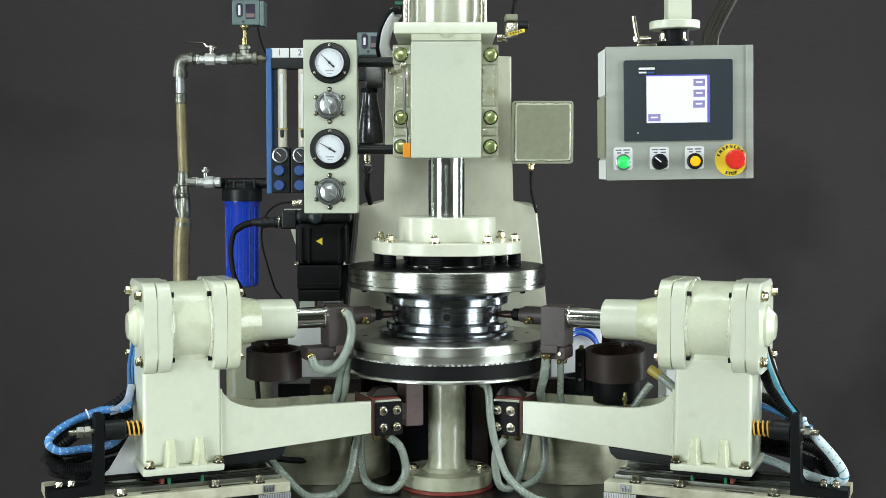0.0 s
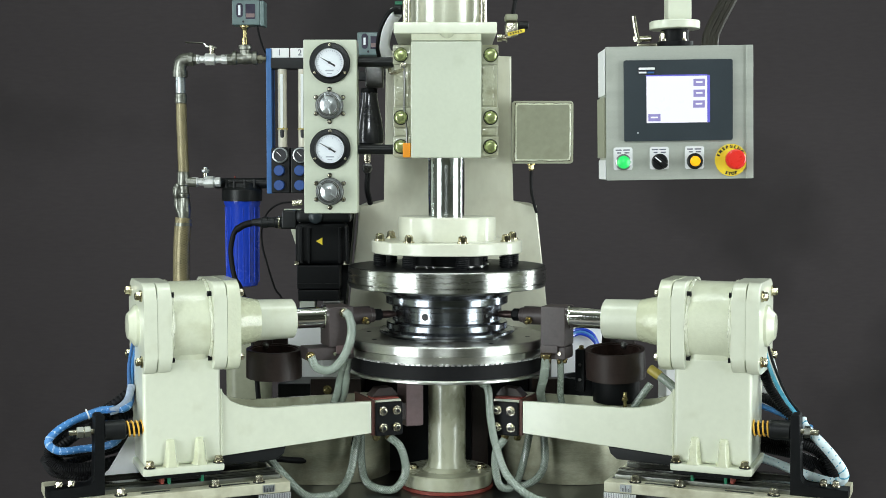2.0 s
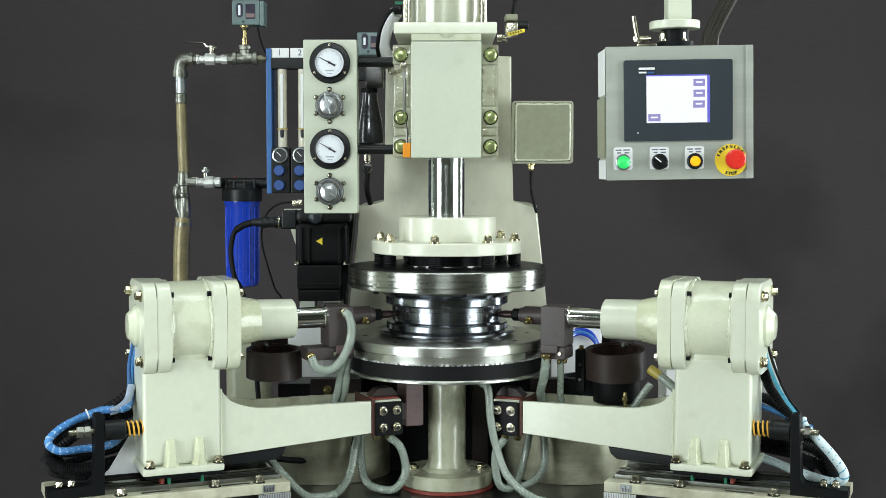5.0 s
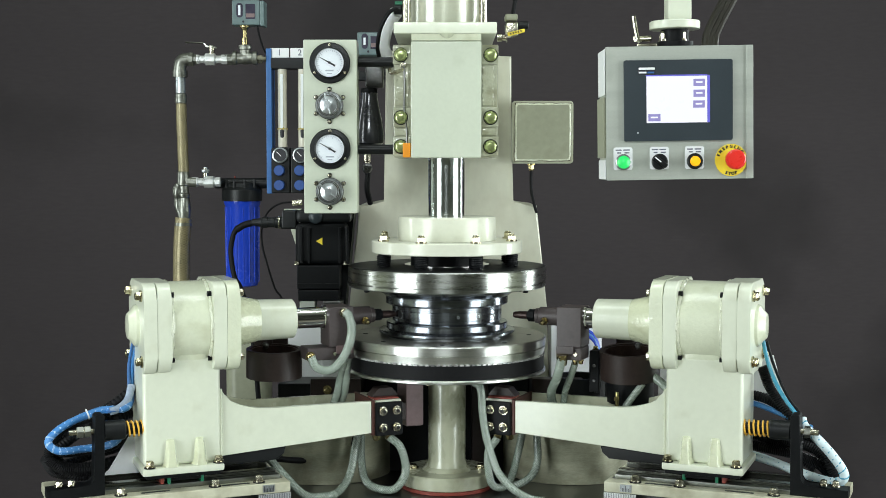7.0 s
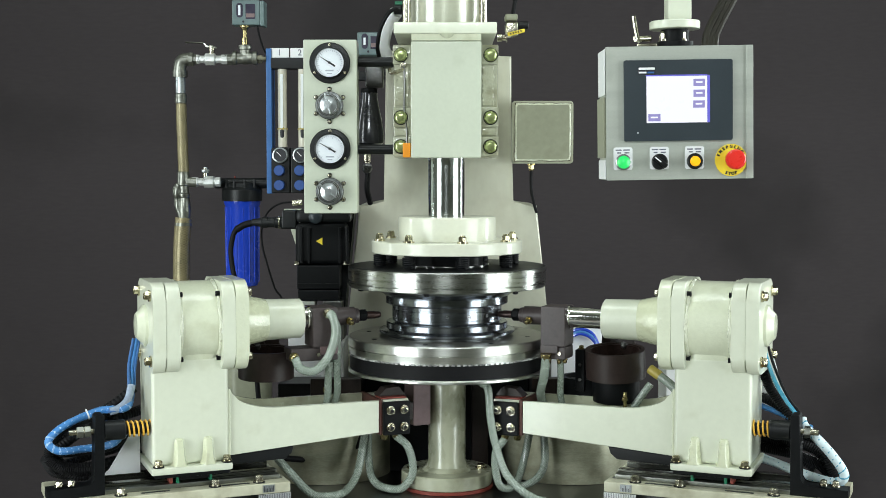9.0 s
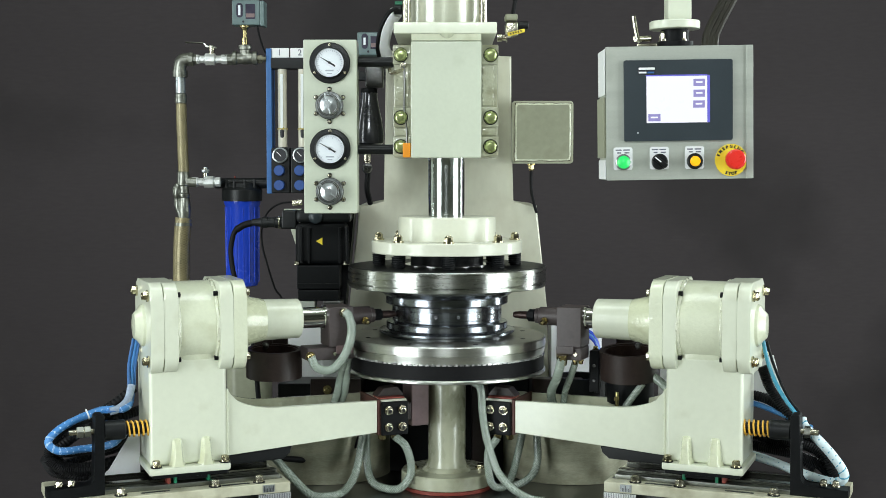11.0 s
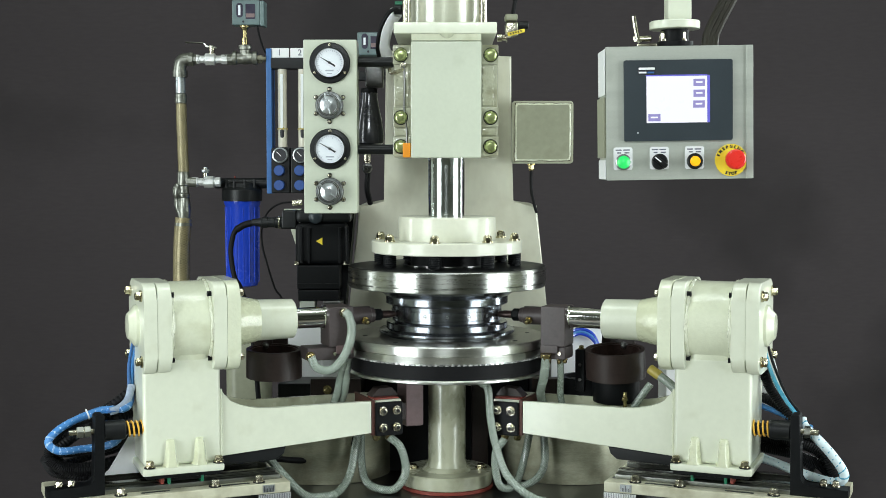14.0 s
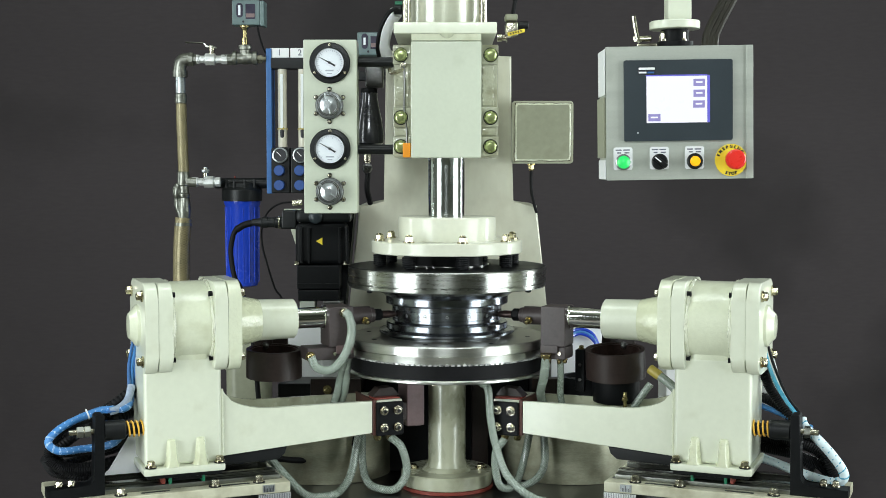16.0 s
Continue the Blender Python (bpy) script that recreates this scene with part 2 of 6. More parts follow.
braided(HOSE_TAN, (0.33, 0.285, 0.16), 0.0045, 10)


# ---- mesh tools ----
def part(name, bm, mat, parent, label="", smooth=32, kind=""):
    """One mesh object under a thing or a part; bm is in the space of the thing."""
    base = parent.get("base") or (0, 0, 0)
    bmesh.ops.translate(bm, verts=bm.verts, vec=[-c for c in base])
    bmesh.ops.recalc_face_normals(bm, faces=bm.faces)
    me = bpy.data.meshes.new(name)
    bm.to_mesh(me)
    bm.free()
    for p in me.polygons:
        p.use_smooth = True
    me.set_sharp_from_angle(angle=radians(smooth))
    me.materials.append(mat)
    ob = new(name, me)
    if len(me.polygons) < 160:
        flat = ob.modifiers.new("flat_faces", "WEIGHTED_NORMAL")
        flat.keep_sharp, flat.weight = True, 90
    ob.parent = parent
    ob["base"] = base
    if label:
        ob["label"] = label
    if kind:
        ob["kind"] = kind
    return ob


def thing(name, label, category, base=(0, 0, 0), space=None, group="", kind=""):
    """An Empty at the base of a thing; the parts are given in the coordinates of space."""
    ob = new(name)
    ob.empty_display_size = 0.05
    ob["base"] = base
    ob.matrix_world = (space or Matrix()) @ Matrix.Translation(base)
    return tagged(ob, label, category, group, kind)


def bm_new():
    return bmesh.new()


def box(bm, x0, x1, y0, y1, z0, z1, bevel=0.0, seg=2):
    vs = [bm.verts.new((x, y, z)) for x in (x0, x1) for y in (y0, y1) for z in (z0, z1)]
    fs = [bm.faces.new([vs[i] for i in q]) for q in ((0, 1, 3, 2), (4, 6, 7, 5), (0, 4, 5, 1), (2, 3, 7, 6), (0, 2, 6, 4), (1, 5, 7, 3))]
    if bevel:
        es = {e for f in fs for e in f.edges}
        bmesh.ops.bevel(bm, geom=list(es), offset=bevel, segments=seg, affect="EDGES", profile=0.5)
    return bm


def frame_at(p0, p1):
    z = (Vector(p1) - Vector(p0)).normalized()
    x = z.orthogonal().normalized() if abs(z.z) < 0.99 else Vector((1, 0, 0))
    return x, z.cross(x).normalized(), z


def spin(bm, p0, p1, profile, seg=32, closed=True):
    """Rings of (distance along p0-p1 in metres, radius), capped at the ends."""
    x, y, z = frame_at(p0, p1)
    rings = []
    for d, r in profile:
        c = Vector(p0) + z * d
        rings.append([bm.verts.new(c + (x * math.cos(a) + y * math.sin(a)) * max(r, 1e-5))
                      for a in (2 * math.pi * (i + 0.5) / seg for i in range(seg))])
    for a, b in zip(rings, rings[1:]):
        for i in range(seg):
            j = (i + 1) % seg
            bm.faces.new((a[i], a[j], b[j], b[i]))
    if closed:
        bm.faces.new(rings[0][::-1])
        bm.faces.new(rings[-1])
    return bm


def rod(bm, p0, p1, r, seg=24, edge=0.0):
    n = (Vector(p1) - Vector(p0)).length
    if edge:
        return spin(bm, p0, p1, [(0, r - edge), (edge, r), (n - edge, r), (n, r - edge)], seg)
    return spin(bm, p0, p1, [(0, r), (n, r)], seg)


def ring(bm, c0, c1, r_in, r_out, seg=48):
    """A hollow ring from c0 to c1."""
    n = (Vector(c1) - Vector(c0)).length
    x, y, z = frame_at(c0, c1)
    loops = []
    for d, r in ((0, r_in), (0, r_out), (n, r_out), (n, r_in)):
        loops.append([bm.verts.new(Vector(c0) + z * d + (x * math.cos(a) + y * math.sin(a)) * r)
                      for a in (2 * math.pi * i / seg for i in range(seg))])
    for k in range(4):
        a, b = loops[k], loops[(k + 1) % 4]
        for i in range(seg):
            j = (i + 1) % seg
            bm.faces.new((a[i], a[j], b[j], b[i]))
    return bm


def hexhead(bm, p, way, r, h, washer=1.3):
    """A hexagon head with a washer, standing on p along way."""
    w = Vector(way).normalized()
    p = Vector(p)
    t = h * 0.22
    if washer:
        spin(bm, p, p + w, [(0, r * washer), (t, r * washer)], 16)
    spin(bm, p + w * t, p + w * 2, [(0, r), (h * 0.5, r), (h * 0.64, r * 0.9), (h * 0.74, r * 0.68), (h * 0.78, r * 0.35)], 6)
    return bm


def slab(bm, outline, y0, y1, axis="y", bevel=0.0):
    """An outline of (a, b) pairs drawn out from y0 to y1 along an axis."""
    def at(a, b, d):
        return {"y": (a, d, b), "x": (d, a, b), "z": (a, b, d)}[axis]
    lo = [bm.verts.new(at(a, b, y0)) for a, b in outline]
    hi = [bm.verts.new(at(a, b, y1)) for a, b in outline]
    n = len(outline)
    fs = [bm.faces.new(lo), bm.faces.new(hi[::-1])]
    for i in range(n):
        j = (i + 1) % n
        fs.append(bm.faces.new((lo[j], lo[i], hi[i], hi[j])))
    if bevel:
        es = [e for f in fs[:2] for e in f.edges]
        bmesh.ops.bevel(bm, geom=es, offset=bevel, segments=2, affect="EDGES", profile=0.5)
    return bm


def rounded(cx, cy, half_x, half_y, r, seg=6):
    """The outline of a rectangle with round corners."""
    pts = []
    for k, (sx, sy) in enumerate(((1, 1), (-1, 1), (-1, -1), (1, -1))):
        for i in range(seg + 1):
            a = math.pi / 2 * (k + i / seg)
            pts.append((cx + sx * (half_x - r) + r * math.cos(a), cy + sy * (half_y - r) + r * math.sin(a)))
    return pts


def smooth_path(points, steps=8):
    ps = [Vector(p) for p in points]
    ps = [2 * ps[0] - ps[1], *ps, 2 * ps[-1] - ps[-2]]
    out = []
    for i in range(1, len(ps) - 2):
        a, b, c, d = ps[i - 1:i + 3]
        for k in range(steps):
            t = k / steps
            out.append(0.5 * (2 * b + (c - a) * t + (2 * a - 5 * b + 4 * c - d) * t * t + (3 * b - a - 3 * c + d) * t ** 3))
    out.append(ps[-2])
    return out


def tube(bm, points, r, seg=12, steps=8, ribs=0.0, curve=True):
    path = smooth_path(points, steps) if curve else [Vector(p) for p in points]
    normal = None
    rings = []
    for i, p in enumerate(path):
        way = (path[min(i + 1, len(path) - 1)] - path[max(i - 1, 0)]).normalized()
        normal = (normal - way * normal.dot(way)).normalized() if normal else way.orthogonal().normalized()
        side = way.cross(normal)
        rr = r * (1 + (ribs if i % 2 else -ribs))
        rings.append([bm.verts.new(p + (normal * math.cos(a) + side * math.sin(a)) * rr) for a in (2 * math.pi * k / seg for k in range(seg))])
    uv = bm.loops.layers.uv.verify()
    along = [0.0]
    for p, q in zip(path, path[1:]):
        along.append(along[-1] + (q - p).length)
    for k, (a, b) in enumerate(zip(rings, rings[1:])):
        for i in range(seg):
            j = (i + 1) % seg
            face = bm.faces.new((a[i], a[j], b[j], b[i]))
            for loop, u, v in zip(face.loops, (k, k, k + 1, k + 1), (i, i + 1, i + 1, i)):
                loop[uv].uv = (along[u], v / seg)
    bm.faces.new(rings[0][::-1])
    bm.faces.new(rings[-1])
    return bm


def coil(bm, p0, p1, r, wire, turns, seg=8, per=14):
    x, y, z = frame_at(p0, p1)
    n = (Vector(p1) - Vector(p0)).length
    pts = []
    for i in range(int(turns * per) + 1):
        a = 2 * math.pi * i / per
        pts.append(Vector(p0) + z * (n * i / (turns * per)) + (x * math.cos(a) + y * math.sin(a)) * r)
    return tube(bm, pts, wire, seg, curve=False)


def letters(text, size, m, mat, parent, name="lettering", depth=0.0004, bold=0.0):
    """Built-in font, turned into a mesh at m in the space of the thing."""
    cu = bpy.data.curves.new(name, "FONT")
    cu.body, cu.size, cu.align_x, cu.align_y, cu.extrude = text, size, "CENTER", "CENTER", depth
    cu.offset = bold
    tmp = bpy.data.objects.new(name, cu)
    scene.collection.objects.link(tmp)
    me = bpy.data.meshes.new_from_object(tmp.evaluated_get(bpy.context.evaluated_depsgraph_get()))
    bpy.data.objects.remove(tmp)
    bpy.data.curves.remove(cu)
    bm = bm_new()
    bm.from_mesh(me)
    bpy.data.meshes.remove(me)
    bm.transform(m)
    return part(name, bm, mat, parent)


TURN = 22.5
TABLE = 0.893
AXIS = 1.301


# ---- room ----
def setting(name, bm, mat, label, category):
    ob = part(name, bm, mat, thing_root)
    ob.parent = None
    return tagged(ob, label, category, kind="structure")


thing_root = new("room_origin")
setting("floor", box(bm_new(), -4.5, 4.5, -6, 2.6, -0.1, 0), FLOOR, "dark grey concrete workshop floor", "floor")
setting("wall_north", box(bm_new(), -4.5, 4.5, 2.4, 2.6, 0.003, 4.2), WALL, "smudged charcoal grey backdrop wall behind the machine", "wall")
setting("wall_west", box(bm_new(), -4.7, -4.503, -6, 2.6, 0.003, 4.2), WALL_ROOM, "dim grey workshop wall", "wall")
setting("wall_east", box(bm_new(), 4.503, 4.7, -6, 2.6, 0.003, 4.2), WALL_ROOM, "dim grey workshop wall", "wall")
setting("wall_south", box(bm_new(), -4.5, 4.5, -6.2, -6.003, 0.003, 4.2), WALL_ROOM, "dim grey workshop wall", "wall")
setting("ceiling", box(bm_new(), -4.7, 4.7, -6.2, 2.6, 4.203, 4.3), WALL_ROOM, "plain grey workshop ceiling", "ceiling")
bpy.data.objects.remove(thing_root)


# ---- machine base and pedestal ----
def build_base():
    t = thing("machine_base", "cream steel machine base with a dark oily steel table", "machine base", (0, 0, 0))
    part("cabinet", box(bm_new(), -0.68, 0.68, -0.42, 0.62, 0.003, 0.85, 0.01), CREAM, t)
    part("tabletop", box(bm_new(), -0.74, 0.74, -0.5, 0.68, 0.852, TABLE, 0.006), STEEL_DARK, t, "dark oily steel tabletop")
    # Added black box keeps the space behind the pedestal dark, hiding the cream column.
    part("dark_filler", box(bm_new(), -0.2, 0.2, 0.13, 0.285, TABLE + 0.001, 1.17, 0.006), BLACK_METAL, t, "black box added to darken the space behind the pedestal")
    part("drive_shield", box(bm_new(), 0.06, 0.1, 0.1, 0.128, TABLE + 0.001, 1.12, 0.004), BROWN, t)
    for s in (-1, 1):
        bm = bm_new()
        spin(bm, (s * 0.3, 0.16, TABLE + 0.001), (s * 0.3, 0.16, 2), [(0, 0.165), (0.14, 0.165), (0.145, 0.16), (0.145, 0.15), (0.01, 0.15)], 48, closed=False)
        part("splash_guard", bm, GUARD, t, "curved stainless splash guard")


def build_pedestal():
    t = thing("pedestal", "cream painted round pedestal with bolted foot flange", "pedestal", (0, 0, TABLE))
    part("gasket", rod(bm_new(), (0, 0, TABLE + 0.0005), (0, 0, TABLE + 0.008), 0.1075, 64), RED_RUBBER, t, "dark red sealing ring")
    bm = spin(bm_new(), (0, 0, TABLE + 0.0085), (0, 0, 2), [(0, 0.105), (0.002, 0.1065), (0.028, 0.1065), (0.031, 0.104), (0.031, 0.0575), (0.035, 0.0555), (0.040, 0.0485), (0.048, 0.0462), (0.056, 0.0437), (0.262, 0.0437)], 64)
    # Post's dark patches are part grime, part painted reflections.
    part("post", bm, CREAM_GRIMY_SHADED, t)
    for a in (4, 90, 176):
        x, y = 0.08 * math.cos(radians(a)), 0.08 * math.sin(radians(a))
        part("bolt", hexhead(bm_new(), (x, y, TABLE + 0.0395), (0, 0, 1), 0.0105, 0.0105, 1.35), BRONZE_BOLT, t, "greasy zinc bolt" if a == 4 else "")


# ---- rotating group ----
def build_turntable():
    t = thing("rotary_table", "turned steel rotary table with toothed black belt rim", "rotary table", (0, 0, 1.166))
    o = (0, 0, 1.166)
    up = (0, 0, 2)
    part("lower_flange", spin(bm_new(), o, up, [(0, 0.05), (0, 0.226), (0.002, 0.2285), (0.006, 0.2285), (0.008, 0.226)], 128), STEEL_TABLE, t)
    part("belt", spin(bm_new(), (0, 0, 1.1745), up, [(0, 0.222), (0.0005, 0.2245), (0.0315, 0.2245), (0.032, 0.222)], 128), RUBBER, t, "black rubber drive belt")
    bm = bm_new()
    for k in range(112):
        a = 2 * math.pi * k / 112
        m = Matrix.Rotation(a, 4, "Z")
        n0 = len(bm.verts)
        box(bm, 0.216, 0.2266, -0.0041, 0.0041, 1.2064, 1.2096)
        bm.verts.ensure_lookup_table()
        bmesh.ops.transform(bm, matrix=m, verts=bm.verts[n0:])
    part("pulley_teeth", bm, TOOTH_GLINT, t, "pulley tooth tips painted bright for their glints", kind="stuff")
    part("pulley", spin(bm_new(), (0, 0, 1.2069), up, [(0, 0.2), (0, 0.2215), (0.0018, 0.2235), (0.0185, 0.228), (0.0188, 0.222), (0.0205, 0.222)], 128), STEEL_TABLE, t)
    part("disc", spin(bm_new(), (0, 0, 1.2278), up, [(0, 0.222), (0.0006, 0.2285), (0.0175, 0.2285), (0.0195, 0.2265), (0.0195, 0.1)], 128), STEEL_TABLE, t)
    # Thin ring gives the disc's top a darker colour than its rim.
    part("disc_top", ring(bm_new(), (0, 0, 1.247), (0, 0, 1.2477), 0.11, 0.226, 96), STEEL_FACE, t, "darker ground steel face")
    for k in range(6):
        a = radians(60 * k + 14)
        p = (0.2 * math.cos(a), 0.2 * math.sin(a), 1.1655)
        part("drip_screw", hexhead(bm_new(), p, (0, 0, -1), 0.004, 0.006), ZINC, t)
    for k in range(8):
        a = radians(45 * k + 8)
        part("screw", rod(bm_new(), (0.19 * math.cos(a), 0.19 * math.sin(a), 1.2479), (0.19 * math.cos(a), 0.19 * math.sin(a), 1.2486), 0.0055, 16), BLACK_METAL, t)
    return t


def build_workpiece():
    t = thing("steel_ring", "shiny turned steel hub ring with cross-drilled holes", "workpiece", (0, 0, 1.2479))
    prof = [(0, 0.13), (0, 0.1385), (0.005, 0.1395), (0.0065, 0.1545), (0.009, 0.1568), (0.0135, 0.1568), (0.016, 0.1535), (0.0175, 0.1425), (0.019, 0.1405), (0.031, 0.1405), (0.0335, 0.1385), (0.0345, 0.131),
            (0.037, 0.1265), (0.0425, 0.1265), (0.043, 0.1255), (0.0445, 0.1255), (0.045, 0.127), (0.0615, 0.127), (0.062, 0.1255), (0.0635, 0.1255), (0.064, 0.1268), (0.0715, 0.1275), (0.073, 0.134),
            (0.0745, 0.1395), (0.077, 0.1415), (0.09, 0.1415), (0.093, 0.1405), (0.094, 0.1445), (0.0975, 0.1475), (0.1015, 0.155), (0.1065, 0.1585), (0.1125, 0.159), (0.1125, 0.09)]
    part("ring_body", spin(bm_new(), (0, 0, 1.2479), (0, 0, 2), prof, 128), STEEL_POLISHED, t)
    for k in range(9):
        a = radians(-90 + 67.5 + 22.5 * k)
        r = 0.0052
        d = Vector((math.cos(a), math.sin(a), 0))
        c = Vector((0, 0, 1.3008))
        part("hole", rod(bm_new(), c + d * 0.1262, c + d * 0.12715, r - 0.0002, 20), BLACK, t, "small drilled hole" if k == 0 else "")
        part("hole_rim", ring(bm_new(), c + d * 0.1262, c + d * 0.1275, 0.002, 0.0036, 20), NICKEL, t)
    d = Vector((0, -1, 0))
    c = Vector((0, 0, 1.3008))
    part("cross_hole", rod(bm_new(), c + d * 0.1255, c + d * 0.1273, 0.0088, 28), BLACK, t, "large dark cross hole")
    part("cross_hole_rim", ring(bm_new(), c + d * 0.1255, c + d * 0.1279, 0.0088, 0.0098, 28), CHROME, t)
    return t


def build_clamp_head():
    t = thing("clamp_head", "sprung clamping head with steel pressure plate and cream flange", "clamping head", (0, 0, 1.361))
    up = (0, 0, 2)
    part("pressure_plate", spin(bm_new(), (0, 0, 1.361), up, [(0, 0.165), (0.001, 0.2), (0.001, 0.225), (0.003, 0.2275), (0.0108, 0.2275), (0.011, 0.221), (0.0136, 0.221), (0.0138, 0.2285), (0.0445, 0.2285), (0.047, 0.2265)], 128), STEEL, t)
    # Near-black ring covers the top of the pressure plate.
    part("plate_top", ring(bm_new(), (0, 0, 1.4075), (0, 0, 1.409), 0.02, 0.2262, 96), BLACK_METAL, t, "dark top face")
    part("inner_collar", ring(bm_new(), (0, 0, 1.4092), (0, 0, 1.412), 0.085, 0.098, 64), CHROME, t)
    part("core", rod(bm_new(), (0, 0, 1.4092), (0, 0, 1.4385), 0.084, 48), BLACK_METAL, t)
    part("flange", spin(bm_new(), (0, 0, 1.4392), up, [(0, 0.172), (0.002, 0.174), (0.0255, 0.174), (0.028, 0.1715), (0.028, 0.1)], 96), FLANGE_PAINT, t)
    part("hub", spin(bm_new(), (0, 0, 1.4675), up, [(0, 0.1125), (0.051, 0.1125), (0.0545, 0.11), (0.0545, 0.03)], 96), FLANGE_PAINT, t)
    for k in range(8):
        a = radians(-90 - 10 + 45 * k)
        x, y = 0.157 * math.cos(a), 0.157 * math.sin(a)
        b = part("spring_bolt", hexhead(rod(bm_new(), (x, y, 1.445), (x, y, 1.485), 0.006, 12), (x, y, 1.4674), (0, 0, 1), 0.0096, 0.0165, 1.3), BRONZE_BOLT, t, "" if k else "brass-plated hexagon bolt")
        part("guide_sleeve", rod(bm_new(), (x, y, 1.4095), (x, y, 1.4388), 0.0105, 16), RUBBER, b)
        part("spring", coil(bm_new(), (x, y, 1.4115), (x, y, 1.437), 0.0128, 0.0027, 5.5, 6, 12), BLACK_METAL, b, "" if k else "black coil spring")
    for k in range(6):
        a = radians(60 * k + 25)
        x, y = 0.205 * math.cos(a), 0.205 * math.sin(a)
        part("plate_screw", hexhead(bm_new(), (x, y, 1.362), (0, 0, -1), 0.007, 0.008), BLACK_METAL, t)
    return t


# ---- press frame ----
def build_press():
    t = thing("column_press", "cream welded press column with a boxed ram head", "machine frame", (0, 0.4, TABLE))
    out = [(-0.262, TABLE + 0.001), (-0.2483, 1.2776), (-0.2227, 1.538), (-0.154, 1.5442), (-0.154, 1.93), (0.1634, 1.9144), (0.1646, 1.5442), (0.229, 1.538), (0.2562, 1.2776), (0.27, TABLE + 0.001)]
    part("column", slab(bm_new(), out, 0.3, 0.6, "y", 0.005), COLUMN_PAINT, t)
    part("ear_plate", box(bm_new(), -0.122, 0.116, -0.012, 0.302, 1.6565, 1.9125, 0.004), CREAM_SHADED, t)
    part("front_box", box(bm_new(), -0.0805, 0.0768, -0.09, -0.01, 1.6553, 1.915, 0.004), CREAM_PANEL, t)
    for s in (-1, 1):
        c = s * 0.0975 - 0.003
        for z0, z1 in ((1.7075, 1.7245), (1.775, 1.8655)):
            drips = []
            for k in range(29):
                q = (z0 + (z1 - z0) * k / 28)
                drips.append((c - 0.0125 + 0.004 * noise.noise(Vector((s, 1.5, q * 90))), q))
            for k in range(28, -1, -1):
                q = (z0 + (z1 - z0) * k / 28)
                drips.append((c + 0.0115 + 0.004 * noise.noise(Vector((s, 6.5, q * 90))), q))
            part("weld_bead", slab(bm_new(), drips, -0.0165, -0.011, "y", 0.0022), CREAM_SHADED, t, "glossy painted weld run")
        for z in (1.89, 1.748, 1.682):
            x0, x1 = (-0.1235, -0.0815) if s < 0 else (0.0778, 0.1175)
            part("bolt_pad", box(bm_new(), x0, x1, -0.0185, -0.0115, z - 0.0215, z + 0.0235, 0.0025), CREAM_SHADED, t)
            c = (s * 0.1025 - 0.003, -0.0186, z)
            part("washer", rod(bm_new(), c, (c[0], c[1] - 0.002, c[2]), 0.0168, 28), BLACK_METAL, t)
            part("bolt", hexhead(bm_new(), (c[0], c[1] - 0.0021, c[2]), (0, -1, 0), 0.0142, 0.014, 1.06), GREENISH, t, "" if z < 1.8 else "paint-smeared hexagon bolt")
    part("top_flange", box(bm_new(), -0.1185, 0.1106, -0.105, 0.302, 1.9292, 1.9555, 0.004), CREAM, t)
    lip = [(-0.0935, 1.9155), (-0.02, 1.9155), (-0.02, 1.929), (-0.1, 1.929)]
    part("top_lip", slab(bm_new(), lip, -0.079, 0.0755, "x"), CREAM_CAST, t)
    part("casting_gate", spin(bm_new(), (0.0, -0.098, 1.9292), (0.0, -0.098, -9), [(0, 0.017), (0.004, 0.012), (0.008, 0.006), (0.009, 0)], 20), CREAM_CAST, t)
    part("ram", rod(bm_new(), (-0.001, 0, 1.5225), (-0.001, 0, 1.66), 0.0423, 64), CHROME_RAM, t, "polished chrome ram")


def build_cylinder():
    t = thing("press_cylinder", "cream pneumatic press cylinder with tie rods", "pneumatic cylinder", (-0.005, 0.02, 1.9557))
    part("barrel", rod(bm_new(), (-0.005, 0.02, 1.9557), (-0.005, 0.02, 2.25), 0.086, 64), BARREL, t, "glossy cream cylinder barrel")
    for x, y in ((-0.091, -0.055), (0.081, -0.055), (-0.091, 0.095), (0.081, 0.095)):
        part("tie_rod", rod(bm_new(), (x, y, 1.9557), (x, y, 2.25), 0.0095, 20), ZINC, t)
    part("end_cap", box(bm_new(), -0.107, 0.097, -0.075, 0.115, 2.25, 2.3, 0.006), CREAM, t)


# ---- welding units ----
def weld_ring(x, r, thick, seed):
    """A lumpy bead laid round the unit's cylinder."""
    pts = []
    for k in range(97):
        a = 2 * math.pi * k / 96
        q = noise.noise(Vector((seed, 4 * math.cos(a), 4 * math.sin(a))))
        pts.append((x + 0.0022 * q, (r + 0.0016 * q) * math.cos(a), AXIS + (r + 0.0016 * q) * math.sin(a)))
    return tube(bm_new(), pts, thick, 8, curve=False)


